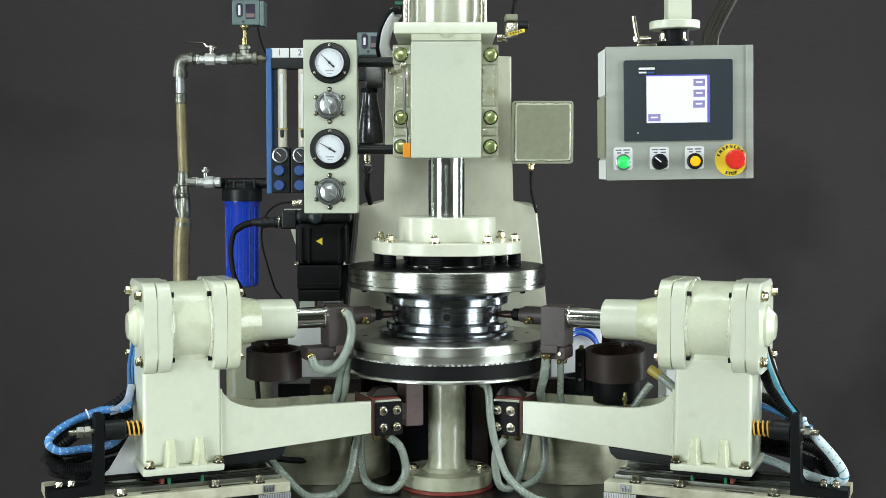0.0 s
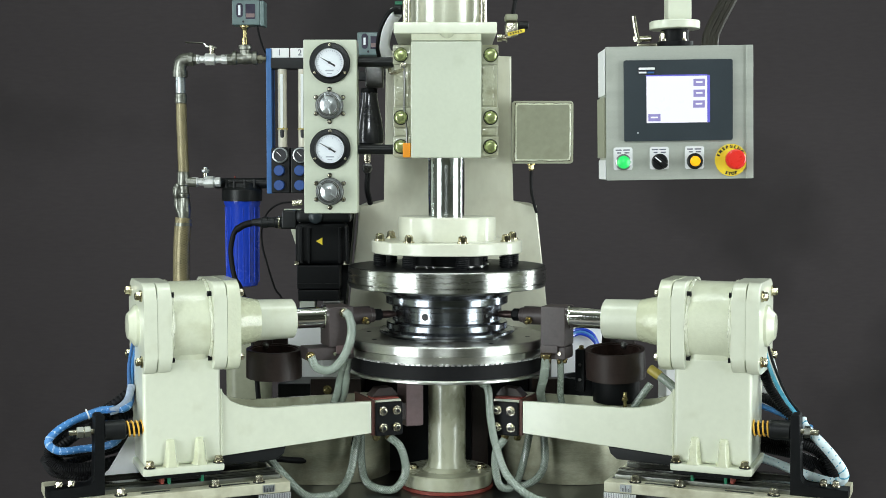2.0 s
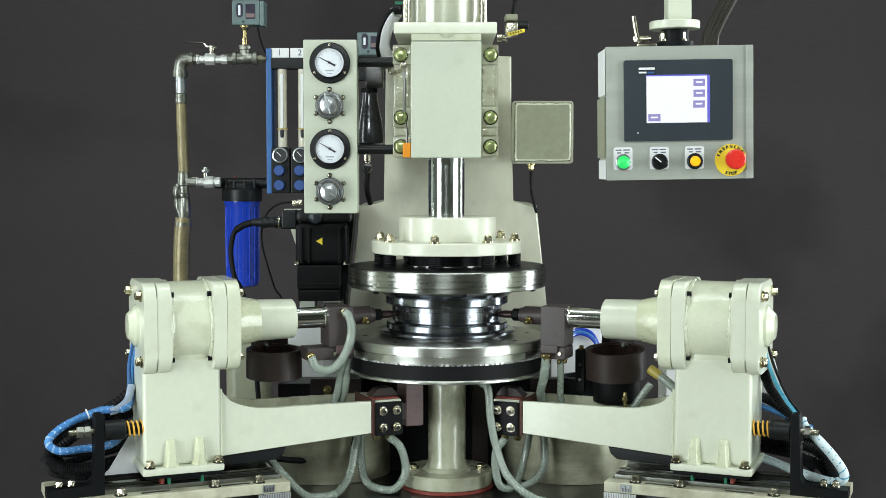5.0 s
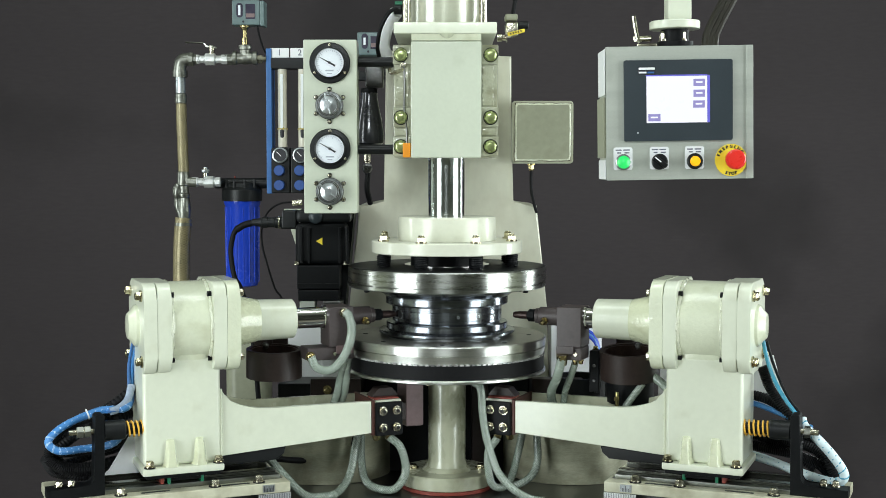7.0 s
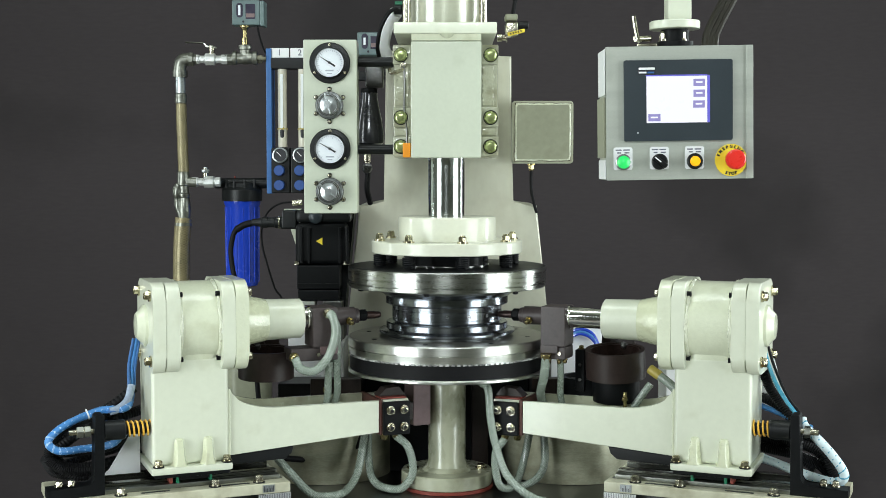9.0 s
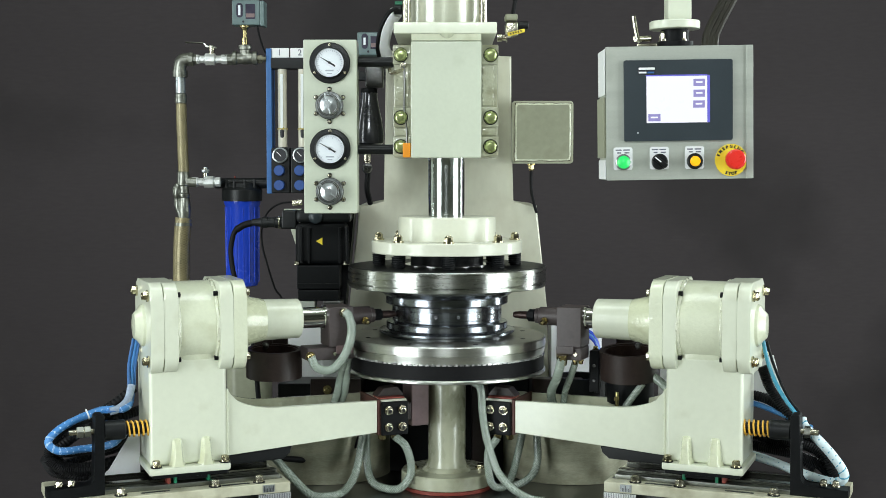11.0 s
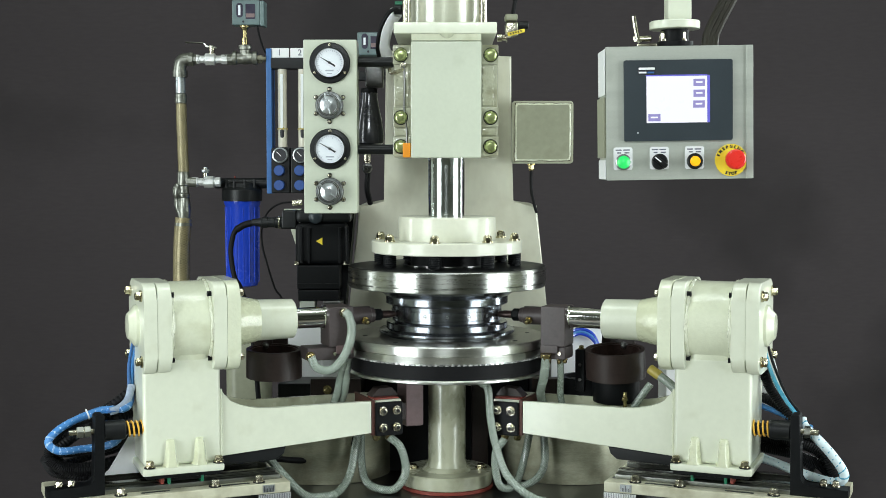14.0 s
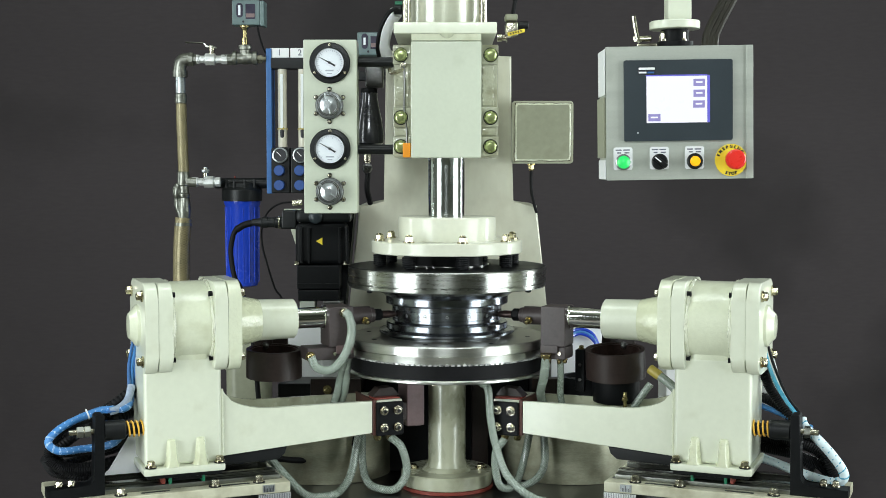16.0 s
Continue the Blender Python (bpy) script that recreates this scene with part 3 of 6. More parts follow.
def build_unit(side, f):
    """side -1 or 1; f is the sign of the front in the unit's own y."""
    space = pose(0, 0, 0, 0, 0, 202.5 if side < 0 else -22.5)
    g = "welding units"
    base_label = "steel slide bed with cream edge strips and clamp bolts"
    s = thing("slide_bed", base_label, "slide bed", (0.65, 0, TABLE), space, "slide beds")
    part("bed", box(bm_new(), 0.43, 0.88, -0.07, 0.07, TABLE + 0.001, 0.938, 0.003), STEEL_DARK, s)
    part("bed_plate", box(bm_new(), 0.405, 0.9, -0.1, 0.1, 0.939, 0.962, 0.003), BED_PAINT, s, "grimy cream base plate")
    part("rail", box(bm_new(), 0.42, 0.8, 0.03 * f - 0.011, 0.03 * f + 0.011, 0.9638, 0.978, 0.002), RAIL, s, "ground steel guide rail")
    part("rail", box(bm_new(), 0.42, 0.8, -0.05 * f - 0.011, -0.05 * f + 0.011, 0.9638, 0.978, 0.002), RAIL, s)
    part("cover_plate", box(bm_new(), 0.42, 0.885, 0.055 * f - 0.012, 0.055 * f + 0.012, 0.9625, 0.972, 0.002), BRUSHED, s)
    # Dark sheet over the cream plate, between and around the rails.
    part("rail_base", box(bm_new(), 0.415, 0.86, min(0.066 * f, -0.098 * f), max(0.066 * f, -0.098 * f), 0.9622, 0.9638), STEEL_DARK, s, "dark rail base")
    for r in (0.52, 0.69):
        part("slot", slab(bm_new(), rounded(r, 0.083 * f, 0.03, 0.0045, 0.0044), 0.9621, 0.9627, "z"), BLACK, s)
    for r in (0.47, 0.565, 0.76):
        part("clamp_washer", rod(bm_new(), (r, 0.083 * f, 0.9622), (r, 0.083 * f, 0.964), 0.013, 20), BLACK_METAL, s)
        part("clamp_bolt", hexhead(bm_new(), (r, 0.083 * f, 0.9641), (0, 0, 1), 0.0092, 0.0145, 1.15), ZINC, s)
    scale = part("scale_plate", box(bm_new(), 0.441, 0.466, 0.1015 * f - 0.001, 0.1015 * f + 0.001, 0.9435, 0.959), NICKEL, s, "engraved steel scale")
    for k in range(7):
        q = 0.4435 + 0.0033 * k
        part("scale_mark", box(bm_new(), q - 0.0004, q + 0.0004, 0.1029 * f - 0.0003, 0.1029 * f + 0.0003, 0.9445, 0.957 if k % 3 == 0 else 0.952), INK, scale)
    ruler = part("ruler", box(bm_new(), 0.405, 0.475, 0.0985 * f - 0.0013, 0.0985 * f + 0.0013, 0.9, 0.9385), ZINC_BRIGHT, s, "steel ruler fixed under the plate")
    for k in range(18):
        q = 0.408 + 0.0037 * k
        part("ruler_mark", box(bm_new(), q - 0.0004, q + 0.0004, 0.1002 * f - 0.0003, 0.1002 * f + 0.0003, 0.926 if k % 5 else 0.918, 0.9375), INK_SOFT, ruler)

    # spring stop
    st = thing("spring_stop", "black bracket with yellow coil spring stop", "stop", (0.85, 0, 0.962), space, "spring stops")
    y = 0.051 if side < 0 else -0.05
    out = [(0.79, 0.9625), (0.905, 0.9625), (0.905, 0.982), (0.826, 0.983), (0.815, 0.987), (0.8095, 0.996), (0.808, 1.125), (0.805, 1.128), (0.792, 1.128), (0.789, 1.125)]
    part("bracket", slab(bm_new(), out, y - 0.022, y + 0.022, "y", 0.002), BLACK_METAL, st)
    part("sleeve", rod(bm_new(), (0.745, y, 1.092), (0.789, y, 1.092), 0.0205, 28, 0.002), BLACK, st)
    part("spring", coil(bm_new(), (0.692, y, 1.092), (0.745, y, 1.092), 0.0155, 0.0021, 5.6), YELLOW, st, "yellow coil spring")
    part("spring_core", rod(bm_new(), (0.696, y, 1.092), (0.746, y, 1.092), 0.012, 18), BLACK, st)
    end = 0.858 if side < 0 else 0.843
    part("adjusting_screw", rod(bm_new(), (0.66, y, 1.092), (end, y, 1.092), 0.0065, 14), ZINC, st)
    bm = spin(bm_new(), (0.815, y, 1.092), (1, y, 1.092), [(0, 0.0125), (0.012, 0.0125)], 6)
    if side < 0:
        spin(bm, (0.829, y, 1.092), (1, y, 1.092), [(0, 0.0125), (0.013, 0.0125)], 6)
    part("lock_nut", bm, GALV, st)
    for r in (0.856, 0.88):
        part("foot_bolt", hexhead(bm_new(), (r, y + 0.01 * f, 0.9865), (0, 0, 1), 0.0075, 0.012), ZINC, st)

    # casting
    u = thing("welding_unit", "cream cast welding unit with a horizontal air cylinder and side arm", "welding unit", (0.63, 0, 0.979), space, g)
    part("carriage", box(bm_new(), 0.5915, 0.6545, -0.07, 0.07, 0.9785, 0.9885, 0.002), BLACK_METAL, u)
    part("carriage_plate", box(bm_new(), 0.551, 0.708, -0.084, 0.084, 0.9887, 0.9957, 0.001), BLACK_METAL, u, "black spacer plate")
    for r in (0.588, 0.658):
        part("carriage_seal", box(bm_new(), r - 0.0033, r + 0.0033, -0.068, 0.068, 0.9725, 0.9886, 0.001), GREEN_SEAL, u, "green end seal")
    part("carriage_stop", box(bm_new(), 0.668, 0.675, 0.05 * f - 0.016, 0.05 * f + 0.016, 0.9725, 0.9886, 0.001), RED_RUBBER, u, "red end stop")
    part("foot_plate", box(bm_new(), 0.545, 0.716, -0.09, 0.09, 0.996, 1.012, 0.004), CREAM, u)
    part("pillar", box(bm_new(), 0.548, 0.711, -0.072, 0.072, 1.0115, 1.236, 0.009, 3), CREAM, u)
    for r in (0.594, 0.655):
        bm = bm_new()
        rings = []
        for z, w, d in ((1.0115, 0.0125, 0.0895), (1.02, 0.0095, 0.0885), (1.04, 0.0078, 0.087), (1.056, 0.0072, 0.084), (1.0655, 0.0064, 0.079), (1.069, 0.004, 0.071)):
            rings.append([bm.verts.new((r + w * q, f * dd, z)) for q, dd in ((-1.5, 0.071), (-1, d * 0.975), (-0.72, d), (0.72, d), (1, d * 0.975), (1.5, 0.071))])
        for lo, hi in zip(rings, rings[1:]):
            for k in range(5):
                bm.faces.new((lo[k], lo[k + 1], hi[k + 1], hi[k]))
        bm.faces.new(rings[-1])
        part("rib", bm, CREAM_ROUGH, u)
    for r in (0.556, 0.7):
        part("foot_washer", rod(bm_new(), (r, 0.0805 * f, 1.0122), (r, 0.0805 * f, 1.0142), 0.0118, 20), BLACK_METAL, u)
        part("foot_bolt", hexhead(bm_new(), (r, 0.0805 * f, 1.0143), (0, 0, 1), 0.0088, 0.0135, 1.18), BRONZE_BOLT, u)
    arm = [(0.5475, 1.02), (0.207, 1.043), (0.207, 1.115), (0.33, 1.1155), (0.43, 1.1162)]
    for k in range(1, 11):
        a = math.pi / 2 * k / 10
        arm.append((0.43 + 0.1175 * math.sin(a), 1.1162 + 0.052 * (1 - math.cos(a))))
    # Back plate and floor colours carry the channel's shade as well as grime.
    for name, n0, n1 in (("arm_plate", 0.048, 0.062), ("arm_back_plate", -0.062, -0.052)):
        part(name, slab(bm_new(), arm, n0 * f, n1 * f, "y", 0.003), CREAM if n0 > 0 else CREAM_GRIMY_SHADED, u)
    part("arm_floor", slab(bm_new(), [(0.547, 1.0215), (0.2085, 1.0445), (0.2085, 1.062), (0.547, 1.05)], -0.0518, 0.0478, "y"), OLIVE, u, "grimy channel floor, darkened for shade")
    part("arm_bracket", slab(bm_new(), [(0.42, 1.0), (0.544, 0.997), (0.544, 1.019), (0.40, 1.0275), (0.405, 1.012)], -0.05, 0.05, "y", 0.003), BLACK, u, "black bracket under the arm")
    part("arm_weld", tube(bm_new(), [(0.547 + 0.002 * noise.noise(Vector((side, i * 0.8, 0))), 0.0645 * f, 1.025 + 0.01 * i) for i in range(15)], 0.0036, 8, 3), CREAM_CAST, u)
    # cylinder
    fr, re = (0.01, 0.002) if side < 0 else (0.018, 0.019)

    def plate(name, r0, r1, half, rad, shift, mat=CREAM):
        return part(name, slab(bm_new(), rounded(0, AXIS, half, half, rad), r0 + shift, r1 + shift, "x", 0.004), mat, u)
    plate("end_cap", 0.681, 0.708, 0.0955, 0.036, re)
    plate("rear_flange", 0.6505, 0.6805, 0.0945, 0.034, re)
    part("barrel", rod(bm_new(), (0.555 + fr, 0, AXIS), (0.651 + re, 0, AXIS), 0.0915, 72), CREAM_CAST, u)
    part("weld_seam", weld_ring(0.5575 + fr, 0.0917, 0.0045, 3 + side), WELD, u, "glossy uneven weld bead")
    part("weld_seam", weld_ring(0.6485 + re, 0.0917, 0.0045, 7 + side), WELD, u)
    plate("front_flange", 0.5275, 0.5555, 0.0945, 0.034, fr)
    plate("front_cap", 0.4985, 0.527, 0.0955, 0.036, fr, CREAM_CAST)
    part("saddle", box(bm_new(), 0.556 + fr, 0.65 + re, -0.0705, 0.0705, 1.2, 1.262, 0.02, 4), CREAM_CAST, u)
    bm = spin(bm_new(), (0.708 + re, 0, AXIS), (2, 0, AXIS), [(0, 0.045), (0.006, 0.043), (0.012, 0.034), (0.02, 0.026), (0.022, 0.0)], 32)
    part("boss", bm, CREAM_CAST, u)
    nose = spin(bm_new(), (0.359 + fr, 0, AXIS), (2, 0, AXIS), [(0, 0.04), (0.003, 0.0435), (0.081, 0.045), (0.081, 0.02)], 64)
    part("nose", nose, CREAM, u)
    part("nose_cone", spin(bm_new(), (0.4402 + fr, 0, AXIS), (2, 0, AXIS), [(0, 0.0452), (0.003, 0.0466), (0.0605, 0.0585), (0.0605, 0.02)], 64), CREAM_ROUGH, u)
    for a in (45, 135, 225, 315):
        y, z = 0.0965 * math.cos(radians(a)), AXIS + 0.0965 * math.sin(radians(a))
        part("cap_bolt", hexhead(bm_new(), (0.7085 + re, y, z), (1, 0, 0), 0.0095, 0.014), BRONZE_BOLT, u)
        part("front_bolt", hexhead(bm_new(), (0.498 + fr, y, z), (-1, 0, 0), 0.0085, 0.012), ZINC, u)
        part("stud_end", rod(bm_new(), (0.642 + re, y, z), (0.6503 + re, y, z), 0.006, 6), BLACK_METAL, u)
        part("stud_end", rod(bm_new(), (0.5557 + fr, y, z), (0.564 + fr, y, z), 0.006, 6), BLACK_METAL, u)
    # clamp at the end of the arm
    part("insulation_board", box(bm_new(), 0.2, 0.2065, -0.064, 0.064, 1.038, 1.117, 0.001), RED_BOARD, u, "red-brown insulating board")
    part("insulation_top", box(bm_new(), 0.14, 0.199, min(0.012 * f, 0.056 * f), max(0.012 * f, 0.056 * f), 1.1165, 1.1200, 0.001), RED_RUBBER, u, "red insulating strip")
    part("electrode_block", box(bm_new(), 0.1355, 0.1975, -0.055, 0.06, 1.04, 1.116, 0.003), CREAM, u)
    cl = part("clamp_plate", box(bm_new(), 0.1365, 0.2, 0.0605 * f - 0.0 if f > 0 else -0.072, 0.072 if f > 0 else -0.0605, 1.037, 1.112, 0.003), BLACK_METAL, u, "black clamp plate")
    for r in (0.152, 0.184):
        for z in (1.056, 1.094):
            part("clamp_bolt", hexhead(bm_new(), (r, 0.0725 * f, z), (0, f, 0), 0.0084, 0.0115, 1.22), ZINC, cl)
            part("socket", rod(bm_new(), (r, 0.0825 * f, z), (r, 0.0842 * f, z), 0.0042, 6), BLACK, cl)
    if side < 0:
        part("bus_block", box(bm_new(), 0.07, 0.113, -0.03, 0.03, 1.045, 1.155, 0.003), MAUVE, u, "mauve-brown copper bus block")
        part("bus_strap", box(bm_new(), 0.1135, 0.135, -0.03, 0.03, 1.06, 1.1, 0.002), BROWN, u)
    part("bus_cap", slab(bm_new(), [(0.135, 1.1205), (0.2, 1.1205), (0.183, 1.138), (0.152, 1.14)], min(0.005 * f, 0.04 * f), max(0.005 * f, 0.04 * f), "y"), BROWN, u)
    part("hose_tail", hexhead(bm_new(), (0.155, 0.03 * f, 1.037), (0, 0, -1), 0.009, 0.018), BRASS, u)
    part("hose_tail", hexhead(bm_new(), (0.185, 0.03 * f, 1.037), (0, 0, -1), 0.009, 0.018), BRASS, u)

    # piston rod with electrode head
    rodp = part("piston_rod", rod(bm_new(), (0.29, 0, AXIS), (0.46, 0, AXIS), 0.0232, 48), CHROME, u, "polished chrome piston rod")
    part("rod_collar", rod(bm_new(), (0.292, 0, AXIS), (0.302, 0, AXIS), 0.026, 40, 0.002), CHROME, rodp)
    part("holder_block", box(bm_new(), 0.239, 0.296, -0.034, 0.034, 1.237, 1.326, 0.003), HOLDER, rodp, "dark brown electrode holder block")
    part("holder_foot", box(bm_new(), 0.237, 0.345 if side < 0 else 0.296, -0.03, 0.03, 1.208, 1.2365, 0.003), HOLDER, rodp)
    part("holder_strip", box(bm_new(), 0.24, 0.28, 0.0345 * f - 0.003, 0.0345 * f + 0.003, 1.222, 1.24, 0.002), MAUVE if side < 0 else HOLDER, rodp)
    bm = spin(bm_new(), (0.227, 0, AXIS), (-1, 0, AXIS), [(-0.016, 0.0205), (0.036, 0.0205), (0.038, 0.0175), (0.046, 0.0165), (0.047, 0.0125)], 36)
    part("electrode_holder", bm, HOLDER, rodp)
    bm = spin(bm_new(), (0.182, 0, AXIS), (-1, 0, AXIS), [(0, 0.0105), (0.004, 0.0105), (0.0045, 0.0142), (0.0185, 0.0142), (0.0195, 0.011), (0.022, 0.0095)], 6)
    part("gland_nut", bm, BLACK_METAL, rodp)
    bm = spin(bm_new(), (0.1605, 0, AXIS), (-1, 0, AXIS), [(0, 0.0088), (0.02, 0.0086), (0.022, 0.0076), (0.030, 0.0074), (0.0335, 0.0055)], 24)
    part("electrode_tip", bm, COPPER, rodp, "heat-darkened copper electrode tip")
    part("grease_nipple", hexhead(bm_new(), (0.208, 0.02 * f, AXIS - 0.008), (-0.2, f, -0.4), 0.0065, 0.016), BRASS, rodp)
    if side < 0:
        part("hose_tail", hexhead(bm_new(), (0.262, 0.034 * f, AXIS + 0.012), (0, f, 0), 0.0085, 0.012), ZINC, rodp)
        part("hose_tail", hexhead(bm_new(), (0.338, 0.03 * f, 1.218), (0.3, f, 0.1), 0.0085, 0.016), BRASS, rodp)
    else:
        for r, z in ((0.279, 1.2075), (0.293, 1.2095)):
            part("hose_tail", hexhead(bm_new(), (r, 0.022 * f, z), (0, 0.2 * f, -1), 0.0046, 0.01), BRASS, rodp)
    part("foot_screw", rod(bm_new(), (0.283, 0.03 * f, 1.222), (0.283, 0.033 * f, 1.222), 0.0045, 12), ZINC, rodp)
    # flexible copper loop
    c, radius, lean = (Vector((0.394, -0.07 * f, 1.163)), 0.0625, 0.05) if side < 0 else (Vector((0.384, -0.07 * f, 1.162)), 0.067, 0.105)
    way = Vector((0, f * math.sin(lean), math.cos(lean)))
    loop = part("shunt_loop", ring(bm_new(), c, c + way * 0.064, radius - 0.008, radius, 56), BROWN, u, "dark laminated copper shunt loop")
    part("shunt_lining", ring(bm_new(), c + way * 0.004, c + way * 0.061, radius - 0.0115, radius - 0.0085, 48), COPPER, loop)
    part("shunt_bridge", box(bm_new(), c.x - 0.05, c.x + 0.004, -0.14 * f - 0.009, -0.14 * f + 0.009, 1.195, 1.252, 0.004), BROWN, loop)
    part("shunt_bracket", box(bm_new(), c.x - 0.012, c.x + 0.03, -0.128 * f - 0.005, -0.128 * f + 0.005, 1.19, 1.25, 0.003), BROWN, loop)
    part("shunt_bolt", hexhead(bm_new(), (c.x + 0.006, -0.1225 * f, 1.226), (0, f, 0), 0.007, 0.01), STEEL_DARK, loop)
    if side > 0:
        # Neck is coloured black to put its shade in.
        part("shunt_neck", ring(bm_new(), c - way * 0.052, c - way * 0.0005, radius - 0.026, radius - 0.014, 48), BLACK_METAL, loop)
        post = part("shunt_post", box(bm_new(), c.x - 0.092, c.x - 0.0695, -0.07 * f - 0.012, -0.07 * f + 0.012, 1.125, 1.22, 0.002), BLACK_METAL, loop, "black terminal post")
        for z in (1.152, 1.186):
            part("post_screw", rod(bm_new(), (c.x - 0.08, -0.0575 * f, z), (c.x - 0.08, -0.0545 * f, z), 0.0038, 12, 0.001), STEEL_DARK, post)
        part("lead_lug", hexhead(bm_new(), (c.x - 0.0805, -0.07 * f, 1.2203), (0, 0, 1), 0.0055, 0.009), BRASS, post)
    if side > 0:
        part("lower_shunt", ring(bm_new(), (0.3, -0.127 * f, 1.1), (0.3, -0.127 * f, 1.15), 0.05, 0.06, 56), BLACK_METAL, u)
        part("sleeve", rod(bm_new(), (0.465, 0.055, 1.187), (0.491, 0.05, 1.172), 0.0112, 16, 0.002), OCHRE, u, "ochre hose nut")
        part("clear_hose", tube(bm_new(), [(0.43, 0.02, 1.09), (0.45, 0.024, 1.122), (0.474, 0.03, 1.157)], 0.0082, 12), HOSE, u)
        part("brass_nipple", hexhead(rod(bm_new(), (0.424, 0.0, 1.07), (0.424, 0.0, 1.14), 0.0042, 12), (0.424, 0.0, 1.118), (0, 0, 1), 0.0068, 0.012, 0), BRASS, u, "brass nipple")
        part("white_lead", tube(bm_new(), [(0.489, 0.05, 1.173), (0.515, 0.045, 1.156), (0.548, 0.04, 1.125)], 0.0098, 12), HOSE, u)
    return u, rodp, loop, space


UNITS = []
build_base()
build_pedestal()
TABLE_TOP, RING, HEAD = build_turntable(), build_workpiece(), build_clamp_head()
build_press()
build_cylinder()
for side, f in ((-1, 1), (1, -1)):
    UNITS.append(build_unit(side, f))

# ---- pressure gauge panel ----
NEEDLES = []


def gauge(parent, x, y, z, r, needle=150):
    """A round gauge facing the front: black flange, white dial, needle."""
    g = part("gauge", spin(bm_new(), (x, y, z), (x, y - 1, z), [(0, r), (0.006, r), (0.009, r * 0.95), (0.010, r * 0.77), (0.018, r * 0.75), (0.019, r * 0.705), (0.0125, r * 0.70), (0.0125, 0)], 56), BLACK, parent, "black flanged pressure gauge")
    part("dial", rod(bm_new(), (x, y - 0.0126, z), (x, y - 0.0135, z), r * 0.70, 48), DIAL, g, "white printed dial")
    bm = bm_new()
    for k in range(28):
        a = radians(225 - 270 * k / 27)
        long = 0.055 if k % 3 == 0 else 0.03
        c, s = math.cos(a), math.sin(a)
        n0 = len(bm.verts)
        box(bm, r * (0.63 - long * 2), r * 0.63, -0.0004, 0.0004, -0.0004, 0.0004)
        bm.verts.ensure_lookup_table()
        bmesh.ops.transform(bm, matrix=Matrix.Translation((x, y - 0.0137, z)) @ Matrix.Rotation(-a, 4, "Y"), verts=bm.verts[n0:])
    part("scale_marks", bm, TICK, g, kind="stuff")
    part("print_bar", box(bm_new(), x - 0.2 * r, x + 0.2 * r, y - 0.0141, y - 0.0136, z - 0.42 * r, z - 0.35 * r), TICK, g)
    part("print_bar", box(bm_new(), x - 0.12 * r, x + 0.12 * r, y - 0.0141, y - 0.0136, z - 0.55 * r, z - 0.5 * r), TICK, g)
    bm = slab(bm_new(), [(-0.32 * r, -0.05 * r), (-0.32 * r, 0.05 * r), (0, 0.03 * r), (0.57 * r, 0.008 * r), (0.57 * r, -0.008 * r), (0, -0.03 * r)], -0.0003, 0.0003, "y")
    rod(bm, (0, 0.0005, 0), (0, -0.002, 0), 0.07 * r, 16)
    pivot = Vector((x, y - 0.0155, z)) - Vector(parent["base"])
    bm.transform(Matrix.Translation(parent["base"]))
    pointer = part("needle", bm, INK, g)
    pointer.matrix_local = pose(*pivot, 0, -needle, 0)
    NEEDLES.append((pointer, pivot))
    for a in (90, 213, 327):
        p = (x + r * 0.87 * math.cos(radians(a)), y - 0.0085, z + r * 0.87 * math.sin(radians(a)))
        part("screw", rod(bm_new(), p, (p[0], p[1] - 0.004, p[2]), 0.0035, 12, 0.001), ZINC, g)
    return g


